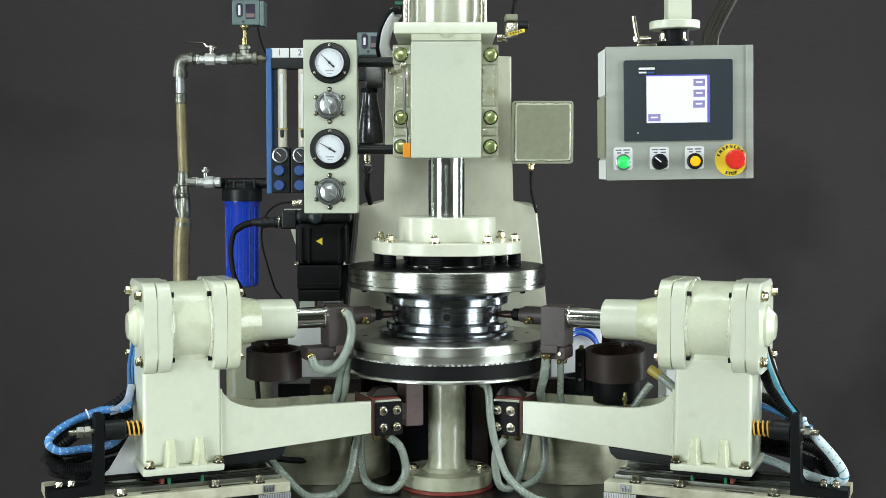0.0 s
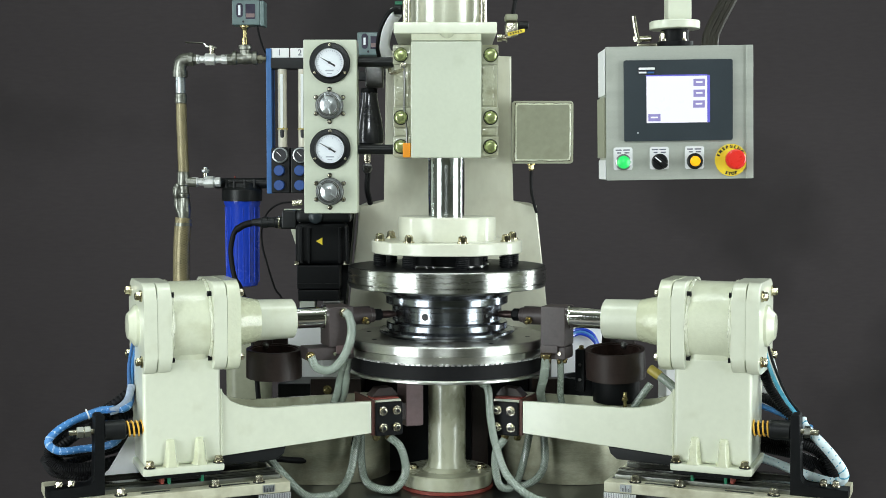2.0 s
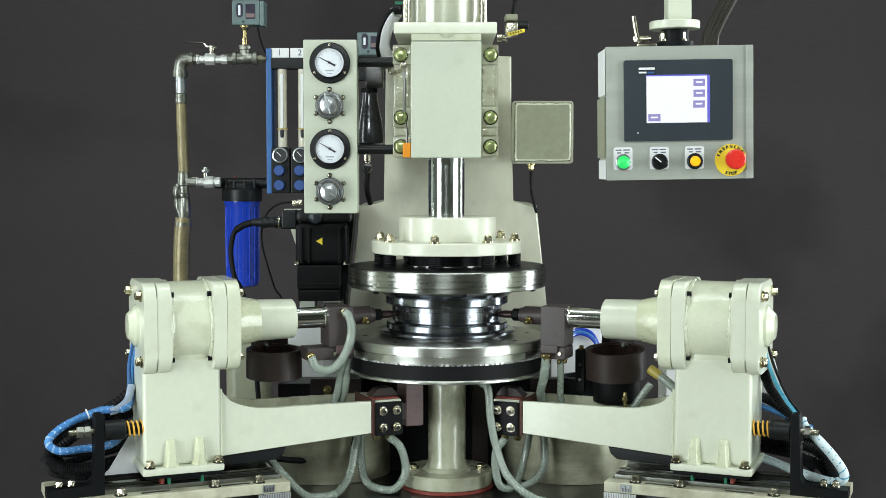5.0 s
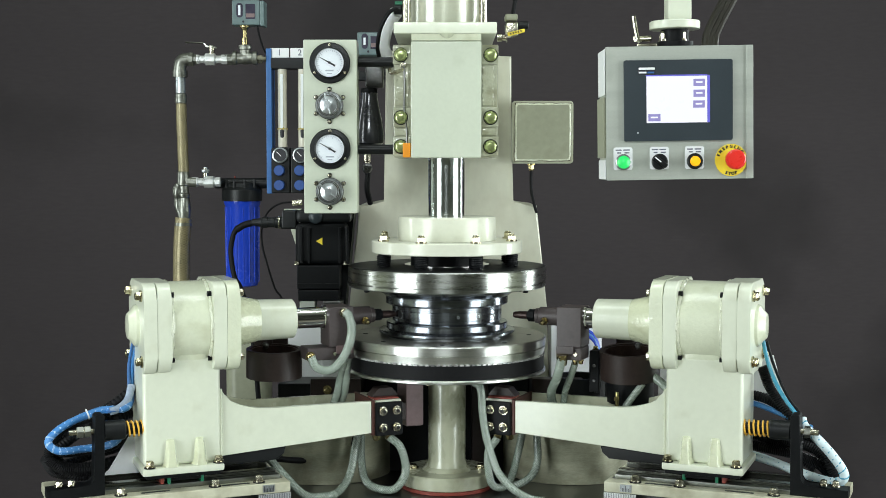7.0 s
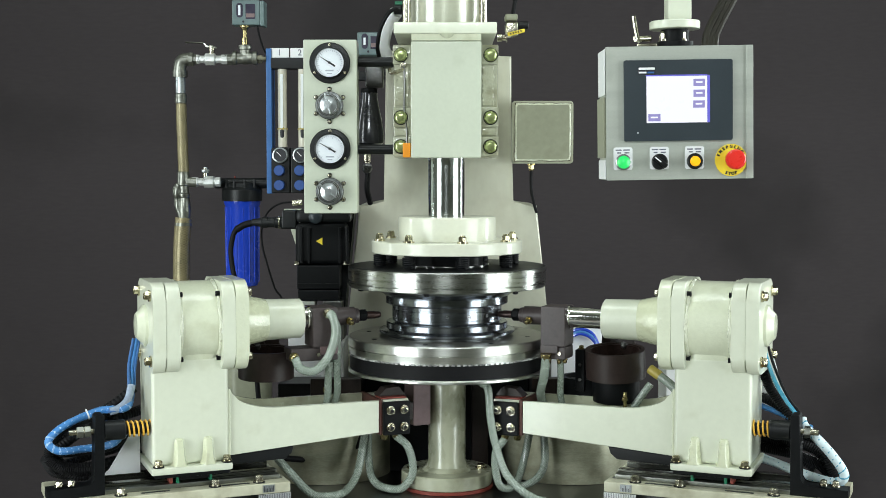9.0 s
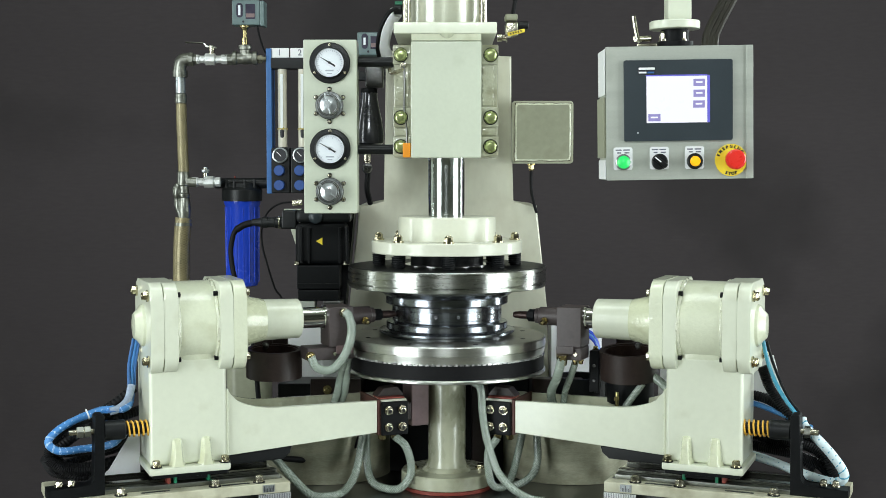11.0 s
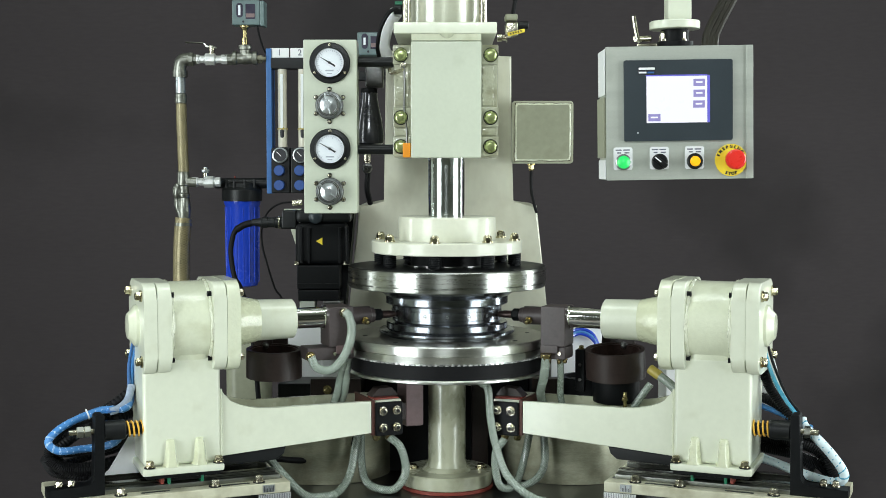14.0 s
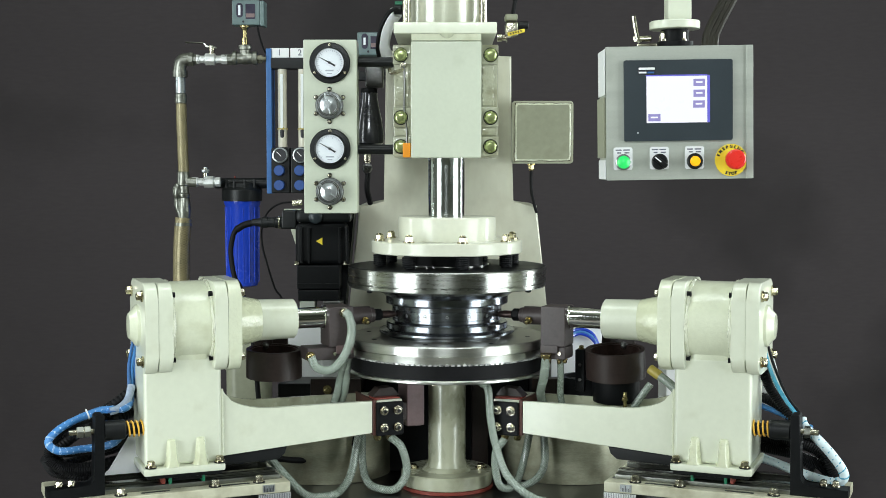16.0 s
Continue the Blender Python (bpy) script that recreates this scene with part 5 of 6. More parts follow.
    part("cable_clip", box(bm_new(), -0.106, -0.093, -0.022, -0.0125, 1.862, 1.872, 0.001), ZINC, s)
    part("air_nozzle", tube(bm_new(), [(-0.098, -0.016, 1.858), (-0.115, -0.018, 1.852), (-0.128, -0.018, 1.85), (-0.132, -0.015, 1.86)], 0.0042, 8), ZINC, s)

    r = thing("air_regulator", "dark glossy air regulator hung beside the column", "air regulator", (-0.19, 0.22, 1.69))
    part("bowl", spin(bm_new(), (-0.19, 0.2, 1.69), (-0.19, 0.2, 3), [(0, 0.03), (0.004, 0.0345), (0.01, 0.036), (0.03, 0.0355), (0.06, 0.031), (0.092, 0.0245), (0.115, 0.0205), (0.128, 0.02), (0.132, 0.012)], 36), BOWL, r, "smooth dark glossy bowl")
    part("collar", rod(bm_new(), (-0.19, 0.2, 1.815), (-0.19, 0.2, 1.828), 0.021, 10, 0.002), BLACK_METAL, r)
    part("body", box(bm_new(), -0.198, -0.155, 0.18, 0.235, 1.83, 1.88, 0.004), STEEL_DARK, r)
    part("arm", rod(bm_new(), (-0.19, 0.2, 1.878), (-0.13, 0.298, 1.9), 0.012, 14), BLACK, r)
    part("drain", spin(bm_new(), (-0.195, 0.2, 1.69), (-0.195, 0.2, -9), [(0, 0.005), (0.02, 0.005), (0.022, 0.009), (0.04, 0.009), (0.043, 0.006), (0.05, 0.006)], 12), ZINC, r)
    part("drain_cock", spin(bm_new(), (-0.195, 0.182, 1.633), (-0.195, -9, 1.633), [(-0.014, 0.0125), (0, 0.0125), (0.003, 0.011), (0.004, 0.006), (-0.002, 0.005)], 20), STEEL_DARK, r)
    part("drain_hose", tube(bm_new(), [(-0.193, 0.2, 1.625), (-0.196, 0.21, 1.58), (-0.19, 0.24, 1.545)], 0.007, 8), RUBBER, r)

    h = thing("air_hoses", "white and black air hoses looping beside the press cylinder", "hoses", (-0.14, 0.12, 1.96))
    part("white_hose", tube(bm_new(), [(-0.12, 0.1, 2.0), (-0.14, 0.12, 1.975), (-0.152, 0.13, 1.93), (-0.145, 0.14, 1.9)], 0.016, 14), WHITE, h, "white air hose")
    part("black_hose", tube(bm_new(), [(-0.115, 0.06, 2.005), (-0.135, 0.06, 1.995), (-0.155, 0.07, 1.96), (-0.163, 0.08, 1.92), (-0.16, 0.09, 1.895)], 0.0048, 10), RUBBER, h)
    part("elbow", rod(bm_new(), (-0.125, 0.08, 2.005), (-0.105, 0.08, 2.005), 0.012, 12, 0.002), BLACK, h)
    part("green_cap", rod(bm_new(), (-0.122, 0.08, 2.018), (-0.105, 0.08, 2.018), 0.006, 12), GREEN_SEAL, h)


# ---- operator panel ----
def build_operator_panel():
    m = pose(0.4205, -0.63, 1.733, 0, -0.9, 0.5)
    t = thing("operator_panel", "stainless operator panel with lit touch screen and push buttons", "control panel", (0, 0.06, -0.1205), m)
    part("enclosure", box(bm_new(), -0.1325, 0.1315, 0.004, 0.1, -0.1205, 0.1195, 0.003), STAINLESS, t)
    part("front_plate", box(bm_new(), -0.1335, 0.1325, 0.0, 0.0038, -0.1213, 0.1203, 0.0012), STAINLESS, t, "brushed stainless front plate")
    part("edge_flange", box(bm_new(), 0.1205, 0.1335, -0.0035, -0.0005, -0.121, 0.12, 0.0012), STAINLESS, t)
    part("hinge", box(bm_new(), -0.1375, -0.1335, 0.005, 0.095, -0.08, 0.03, 0.001), OLIVE, t, "olive side hinge")
    # Two white sheets imitate light reflected off the panel's left side.
    part("side_shine", box(bm_new(), -0.1352, -0.1336, 0.006, 0.096, 0.034, 0.117, 0.0005), WHITE, t, "white sheet painted for light on the panel side")
    part("side_shine", box(bm_new(), -0.1352, -0.1336, 0.006, 0.096, -0.119, -0.084, 0.0005), WHITE, t)
    part("bezel", slab(bm_new(), rounded(-0.003, 0.022, 0.0985, 0.073, 0.003), -0.006, -0.0005, "y", 0.0015), SLATE, t, "dark slate screen bezel")
    part("logo_patch", box(bm_new(), -0.0755, -0.0445, -0.0068, -0.0062, 0.069, 0.083), INK, t)
    part("logo_bar", box(bm_new(), -0.075, -0.046, -0.0075, -0.007, 0.0775, 0.0815), WHITE, t)
    part("logo_bar", box(bm_new(), -0.075, -0.061, -0.0075, -0.007, 0.071, 0.074), WHITE, t)
    part("logo_bar", box(bm_new(), -0.059, -0.047, -0.0075, -0.007, 0.071, 0.074), BLUE_PLATE, t)
    part("status_dot", rod(bm_new(), (-0.077, -0.0062, -0.036), (-0.077, -0.0072, -0.036), 0.0014, 10), WHITE, t)
    s = part("screen", box(bm_new(), -0.061, 0.049, -0.0068, -0.0062, -0.0185, 0.0655), SCREEN, t, "glowing white touch screen")
    part("screen_edge", box(bm_new(), 0.0492, 0.054, -0.0068, -0.0062, -0.0185, 0.0668), SCREEN_EDGE, s)
    part("screen_edge", box(bm_new(), -0.0622, 0.0492, -0.0068, -0.0062, 0.0657, 0.068), SCREEN_EDGE, s)
    for x, z, w in ((0.0345, 0.0535, 0.0105), (0.0345, 0.034, 0.0105), (0.034, 0.0145, 0.0105), (-0.047, -0.009, 0.011)):
        k = part("screen_key", box(bm_new(), x - w, x + w, -0.0074, -0.0069, z - 0.0065, z + 0.0065), SCREEN_KEY, s)
        part("key_bar", box(bm_new(), x - w * 0.6, x + w * 0.55, -0.008, -0.0075, z - 0.001, z + 0.002), SCREEN, k)
    for x, mat, kind in ((-0.1035, LAMP_GREEN, "lamp"), (-0.0375, BLACK, "switch"), (0.0265, LAMP_AMBER, "lamp")):
        p = part("label_plate", slab(bm_new(), rounded(x, -0.082, 0.0172, 0.0205, 0.004), -0.002, -0.0003, "y"), WHITE, t, "white button label plate")
        for dx, dz, w in ((-0.008, 0.0155, 0.0055), (0.006, 0.0155, 0.006), (-0.007, 0.0105, 0.0035), (0.007, 0.0105, 0.0045)):
            part("label_bar", box(bm_new(), x + dx - w, x + dx + w, -0.0026, -0.0021, -0.082 + dz - 0.0011, -0.082 + dz + 0.0011), INK_SOFT, p)
        c = (x, -0.0021, -0.0885)
        b = part("button_ring", spin(bm_new(), c, (x, -9, -0.0885), [(0, 0.0145), (0.005, 0.0145), (0.0065, 0.0125), (0.0065, 0.0)], 36), BLACK if kind == "switch" or mat is LAMP_AMBER else REGULATOR, t)
        if kind == "lamp":
            part("lens", spin(bm_new(), (x, -0.0087, -0.0885), (x, -9, -0.0885), [(0, 0.0118 if mat is LAMP_GREEN else 0.0095), (0.004, 0.0115 if mat is LAMP_GREEN else 0.009), (0.007, 0.007), (0.008, 0)], 32), mat, b, "glowing green lens" if mat is LAMP_GREEN else "glowing amber lens")
        else:
            bm = box(bm_new(), -0.0135, 0.0145, -0.008, 0.0, -0.0045, 0.0045, 0.002)
            bm.transform(Matrix.Translation((x, -0.0088, -0.0885)) @ Matrix.Rotation(radians(38), 4, "Y"))
            part("selector_knob", bm, BLACK, b, "black rotary selector")
            bm = box(bm_new(), -0.0125, 0.001, -0.0005, 0.0, -0.0011, 0.0011)
            bm.transform(Matrix.Translation((x, -0.0171, -0.0885)) @ Matrix.Rotation(radians(38), 4, "Y"))
            part("selector_mark", bm, WHITE, b)
    x, z = 0.093, -0.0875
    y = part("emergency_plate", rod(bm_new(), (x, -0.0005, z), (x, -0.0025, z), 0.0292, 48), YELLOW_TAG, t, "round yellow emergency stop plate")
    for text, start, stepd, up in (("EMERGENCY", 158, -17, 1), ("STOP", 249, 14, -1)):
        for k, ch in enumerate(text):
            a = start + stepd * k
            q = Vector((x + 0.0245 * math.cos(radians(a)), -0.0028, z + 0.0245 * math.sin(radians(a))))
            rot = a - 90 if up > 0 else a + 90
            letters(ch, 0.0075, Matrix.Translation(q) @ Matrix.Rotation(-radians(rot), 4, "Y") @ Matrix.Rotation(radians(90), 4, "X"), INK, y, "letter", 0.0004, 0.00028)
    st = part("stop_collar", rod(bm_new(), (x + 0.003, -0.0028, z), (x + 0.003, -0.016, z), 0.0125, 28), RED, t)
    part("mushroom_head", spin(bm_new(), (x + 0.004, -0.0145, z + 0.001), (x + 0.004, -9, z + 0.001), [(0, 0.0165), (0.003, 0.0182), (0.009, 0.0182), (0.013, 0.015), (0.0145, 0)], 40), RED, st, "red mushroom stop button")
    # swivel mount
    part("swivel", spin(bm_new(), (0.003, 0.06, 0.1205), (0.003, 0.06, 9), [(0, 0.034), (0.012, 0.034), (0.013, 0.026), (0.034, 0.026), (0.034, 0.0)], 36), BLACK_METAL, t, "black swivel joint")
    for dx, dy in ((-0.024, -0.014), (0.012, -0.018), (0.022, 0.01), (-0.02, 0.02)):
        part("swivel_bolt", hexhead(bm_new(), (0.003 + dx, 0.06 + dy, 0.133), (0, 0, 1), 0.0055, 0.019), ZINC, t)
    part("mount_flange", spin(bm_new(), (0.003, 0.06, 0.1555), (0.003, 0.06, 9), [(0, 0.045), (0.001, 0.0465), (0.0135, 0.0465), (0.015, 0.045), (0.015, 0)], 48), CREAM, t)
    part("boom_post", box(bm_new(), -0.013, 0.031, 0.038, 0.082, 0.171, 0.9, 0.004), CREAM, t, "cream square hanger post")
    part("clamp_lever", tube(bm_new(), [(-0.066, 0.03, 0.13), (-0.072, 0.03, 0.142), (-0.078, 0.03, 0.178)], 0.0042, 10), ZINC, t, "bright clamping lever")
    part("lever_hub", rod(bm_new(), (-0.075, 0.03, 0.137), (-0.045, 0.05, 0.139), 0.0055, 12), ZINC, t)
    part("lever_foot", box(bm_new(), -0.072, -0.035, 0.028, 0.06, 0.1205, 0.128, 0.002), ZINC, t)
    inv = m.inverted()
    path = [inv @ Vector(p) for p in ((0.43, -0.57, 2.6), (0.3, -0.2, 2.62), (0.12, 0.3, 2.62), (0.06, 0.46, 2.6), (0.05, 0.47, 2.4), (0.05, 0.47, 1.925))]
    part("boom", tube(bm_new(), path, 0.028, 16), CREAM, t)
    for dx in (0.0, 0.0095, 0.018):
        part("cable", tube(bm_new(), [(0.066 + dx, 0.095, 0.115), (0.073 + dx, 0.11, 0.15), (0.089 + dx, 0.11, 0.185), (0.103 + dx, 0.11, 0.211), (0.124 + dx, 0.11, 0.26), (0.136 + dx, 0.11, 0.36), (0.12 + dx, 0.11, 0.6), (0.03, 0.11, 0.85)], 0.0075, 10), SHEATH, t)


# ---- hoses and cables of the welding units ----
def wound(bm, points, r, wire, pitch, start=0.0, seg=6):
    """A ribbon wound round a path."""
    path = smooth_path(points, 24)
    n, out, along = None, [], 0.0
    for i, p in enumerate(path):
        way = (path[min(i + 1, len(path) - 1)] - path[max(i - 1, 0)]).normalized()
        n = (n - way * n.dot(way)).normalized() if n else way.orthogonal().normalized()
        if i:
            along += (p - path[i - 1]).length
        a = start + 2 * math.pi * along / pitch
        out.append(p + (n * math.cos(a) + way.cross(n) * math.sin(a)) * r)
    return tube(bm, out, wire, seg, curve=False)


def hose(name, points, f, r, parent, mat=None, label=""):
    path = [(a, f * n, z) for a, n, z in points]
    bm = tube(bm_new(), path, r, 14, 8)
    return part(name, bm, mat or HOSE, parent, label)


SWINGING = []


def build_hoses():
    (ul, rl, ll, spl), (ur, rr, lr, spr) = UNITS
    h = "greenish braided water hose"
    hose("hose", [(0.262, 0.044, 1.314), (0.256, 0.05, 1.307), (0.2505, 0.053, 1.272), (0.266, 0.053, 1.222), (0.296, 0.05, 1.19), (0.328, 0.047, 1.195), (0.340, 0.041, 1.219)], 1, 0.0095, rl, None, h)
    a = hose("hose", [(0.243, 0.035, 1.29), (0.243, 0.035, 1.266), (0.247, 0.015, 1.2), (0.246, -0.01, 1.131), (0.256, -0.03, 1.09), (0.268, -0.035, 1.072)], 1, 0.0085, rl)
    b = hose("hose", [(0.255, 0.02, 1.206), (0.259, -0.005, 1.157), (0.266, -0.015, 1.115), (0.28, -0.03, 1.07)], 1, 0.0085, rl)
    SWINGING.extend(((a, rl, (0.243, 0.035, 1.29), 7, 0), (b, rl, (0.255, 0.02, 1.206), 11, 0)))
    hose("hose", [(0.155, 0.03, 1.026), (0.13, 0.04, 1.0), (0.118, 0.04, 0.944), (0.143, 0.04, 0.908), (0.174, 0.02, 0.905), (0.192, -0.02, 0.915), (0.19, -0.06, 0.955), (0.185, -0.075, 1.05)], 1, 0.0092, ul, None, h)
    hose("hose", [(0.2, -0.04, 1.05), (0.206, -0.05, 1.0), (0.228, -0.03, 0.934), (0.262, 0.0, 0.906), (0.3, 0.03, 0.9035), (0.35, 0.02, 0.908), (0.396, 0.0, 0.957), (0.432, -0.025, 1.002), (0.46, -0.06, 1.03), (0.5, -0.09, 1.04)], 1, 0.0092, ul)
    hose("cable", [(0.18, -0.1, 1.03), (0.22, -0.11, 0.962), (0.3, -0.13, 0.95), (0.4, -0.13, 0.965), (0.52, -0.12, 0.985)], 1, 0.0072, ul, RUBBER, "black rubber cable")
    hose("hose", [(0.118, 0.085, 1.155), (0.136, 0.09, 1.141), (0.142, 0.09, 1.078), (0.155, 0.09, 1.016), (0.188, 0.1, 0.951), (0.248, 0.1, 0.91), (0.33, 0.1, 0.904)], -1, 0.0088, ur, None, h)
    hose("hose", [(0.155, 0.03, 1.022), (0.135, 0.04, 0.985), (0.143, 0.04, 0.92), (0.163, 0.02, 0.906), (0.171, -0.02, 0.923), (0.177, -0.05, 0.976), (0.186, -0.07, 1.05)], -1, 0.0088, ur)
    hose("hose", [(0.211, -0.07, 1.05), (0.221, -0.06, 0.965), (0.214, -0.04, 0.926), (0.187, -0.02, 0.906), (0.15, -0.03, 0.904), (0.13, -0.08, 0.9035)], -1, 0.0088, ur)
    a = hose("hose", [(0.255, 0.042, 1.213), (0.248, 0.035, 1.169), (0.229, 0.0, 1.124), (0.232, -0.025, 1.09), (0.244, -0.03, 1.072)], -1, 0.0102, rr, None, h)
    b = hose("hose", [(0.281, 0.018, 1.212), (0.278, 0.005, 1.169), (0.27, -0.02, 1.12), (0.276, -0.03, 1.072)], -1, 0.0076, rr)
    SWINGING.extend(((a, rr, (0.255, -0.042, 1.213), 8, 1), (b, rr, (0.281, -0.018, 1.212), 17, 1)))
    part("hose_fitting", hexhead(bm_new(), (0.2555, -0.0425, 1.2215), (-0.1, 0.1, -1), 0.0115, 0.016, 1.1), BRASS, rr, "brass hose fitting")
    part("hose_clip", ring(bm_new(), (0.2545, -0.0385, 1.212), (0.2525, -0.036, 1.2), 0.0104, 0.0122, 18), ZINC, rr)

    c = thing("cable_loop", "coiled air lines in blue spiral wrap beside the unit", "cable loop", (0.83, 0.04, 1.0), spl, "cable loops")
    pts = [(0.722, -0.03, 1.15), (0.735, 0.0, 1.127), (0.789, -0.01, 1.123), (0.86, 0.01, 1.101), (0.895, 0.02, 1.073), (0.876, 0.025, 1.052), (0.825, 0.01, 1.049), (0.767, 0.0, 1.052), (0.725, -0.05, 1.068), (0.66, -0.095, 1.08)]
    part("air_line", tube(bm_new(), pts, 0.0079, 14, 24), BLUE_WRAP, c, "blue air line bundle")
    part("spiral_wrap", wound(bm_new(), pts, 0.0048, 0.0041, 0.0135), LIGHT_WRAP, c, "pale blue spiral wrap")
    part("clear_sleeve", tube(bm_new(), [(0.718, -0.025, 1.17), (0.729, -0.01, 1.142), (0.75, -0.002, 1.126), (0.768, 0.0, 1.122)], 0.0086, 14), SLEEVE, c, "milky blue-grey sleeve")
    part("cable_tie", ring(bm_new(), (0.812, 0.0, 1.12), (0.815, 0.0, 1.119), 0.0088, 0.0115, 20), WHITE, c)
    for k, q in enumerate((0.0, 0.007, -0.006)):
        part("thin_line", tube(bm_new(), [(0.705 + q, -0.03, 1.27), (0.715 + q, -0.035, 1.21), (0.718 + q, -0.03 + q, 1.16), (0.735 + q, 0.0, 1.127), (0.775, 0.0 + q, 1.122)], 0.0034, 8), BLUE_PLATE if k else BLUE_WRAP, c, "thin blue air line" if k == 0 else "")
    part("guide_plate", slab(bm_new(), [(0.7, 0.966), (0.795, 0.966), (0.765, 0.99), (0.712, 1.075), (0.7, 1.075)], -0.045, -0.04, "y"), WHITE, c, "white guide plate")
    pts2 = [(x - 0.008, y - 0.02, z - 0.012) for x, y, z in pts[2:]]
    part("air_line", tube(bm_new(), pts2, 0.0055, 10, 8), RUBBER, c)
    part("conduit", tube(bm_new(), [(0.711, -0.05, 1.15), (0.79, -0.05, 1.107), (0.873, -0.04, 1.061), (0.887, -0.02, 1.024), (0.83, -0.03, 1.001), (0.732, -0.07, 1.004), (0.66, -0.1, 1.01)], 0.0105, 12, 26, 0.09), RUBBER, c, "black corrugated conduit")
    part("conduit", tube(bm_new(), [(0.711, -0.03, 1.165), (0.80, -0.04, 1.09), (0.88, -0.03, 1.04), (0.875, -0.01, 1.012), (0.82, -0.03, 0.995), (0.74, -0.07, 0.992), (0.66, -0.1, 0.995)], 0.0105, 12, 26, 0.09), RUBBER, c)
    part("conduit", tube(bm_new(), [(0.715, -0.06, 1.0), (0.79, -0.05, 0.985), (0.87, -0.04, 0.99), (0.9, -0.02, 1.03)], 0.0105, 12, 26, 0.09), RUBBER, c)

    part("conduit", tube(bm_new(), [(0.66, -0.1, 1.11), (0.73, -0.06, 1.1), (0.82, -0.05, 1.075), (0.87, -0.04, 1.03), (0.84, -0.04, 0.985), (0.76, -0.06, 0.978)], 0.0105, 12, 26, 0.09), RUBBER, c)
    part("conduit", tube(bm_new(), [(0.66, -0.1, 1.04), (0.74, -0.07, 1.03), (0.82, -0.06, 1.015), (0.87, -0.05, 1.0)], 0.0105, 12, 26, 0.09), RUBBER, c)

    c = thing("cable_loop", "air lines in white spiral wrap with black conduit", "cable loop", (0.83, -0.03, 0.99), spr, "cable loops")
    pts = [(0.805, -0.01, 1.11), (0.812, -0.02, 1.097), (0.863, -0.03, 1.05), (0.893, -0.03, 1.005), (0.872, -0.02, 0.985), (0.804, 0.02, 0.989), (0.725, 0.07, 1.0), (0.66, 0.1, 1.008)]
    part("air_line", tube(bm_new(), pts, 0.0098, 12, 16), WHITE_WRAP, c, "milky white spiral wrap")
    part("spiral_wrap", wound(bm_new(), pts, 0.0093, 0.0016, 0.015), TEAL_LINE, c)
    part("air_line", tube(bm_new(), [(0.717, 0.02, 1.271), (0.732, 0.02, 1.211), (0.763, 0.0, 1.156), (0.812, -0.015, 1.1), (0.86, -0.02, 1.056)], 0.0042, 10), TEAL_LINE, c, "teal blue air line")
    part("air_line", tube(bm_new(), [(0.725, 0.025, 1.265), (0.742, 0.025, 1.211), (0.775, 0.005, 1.15), (0.82, -0.01, 1.1)], 0.003, 10), RUBBER, c)
    part("air_line", tube(bm_new(), [(0.64, 0.095, 1.125), (0.70, 0.075, 1.119), (0.765, 0.05, 1.103), (0.82, 0.03, 1.085)], 0.0062, 10), BLUE_WRAP, c)
    part("conduit", tube(bm_new(), [(0.715, 0.03, 1.21), (0.735, 0.03, 1.161), (0.777, 0.03, 1.11), (0.836, 0.03, 1.048), (0.869, 0.03, 0.997)], 0.0105, 12, 26, 0.09), RUBBER, c)
    part("conduit", tube(bm_new(), [(0.65, 0.095, 1.085), (0.725, 0.06, 1.068), (0.778, 0.03, 1.055), (0.837, 0.02, 1.038), (0.874, 0.01, 0.989)], 0.0115, 12, 26, 0.09), RUBBER, c, "black corrugated conduit")
    part("conduit", tube(bm_new(), [(0.65, 0.1, 1.03), (0.725, 0.06, 1.028), (0.778, 0.04, 1.025), (0.83, 0.03, 1.012), (0.865, 0.02, 0.985)], 0.0105, 12, 26, 0.09), RUBBER, c)
    part("conduit", tube(bm_new(), [(0.65, 0.1, 1.055), (0.725, 0.07, 1.048), (0.775, 0.05, 1.03), (0.83, 0.035, 0.998)], 0.0115, 12, 26, 0.09), RUBBER, c)
    part("conduit", tube(bm_new(), [(0.65, 0.1, 1.14), (0.73, 0.07, 1.13), (0.79, 0.045, 1.085), (0.84, 0.03, 1.03)], 0.0105, 12, 26, 0.09), RUBBER, c)
    part("guide_plate", slab(bm_new(), [(0.66, 1.11), (0.772, 1.11), (0.748, 1.155), (0.728, 1.225), (0.66, 1.225)], 0.1, 0.105, "y"), WHITE, c, "white guide plate")


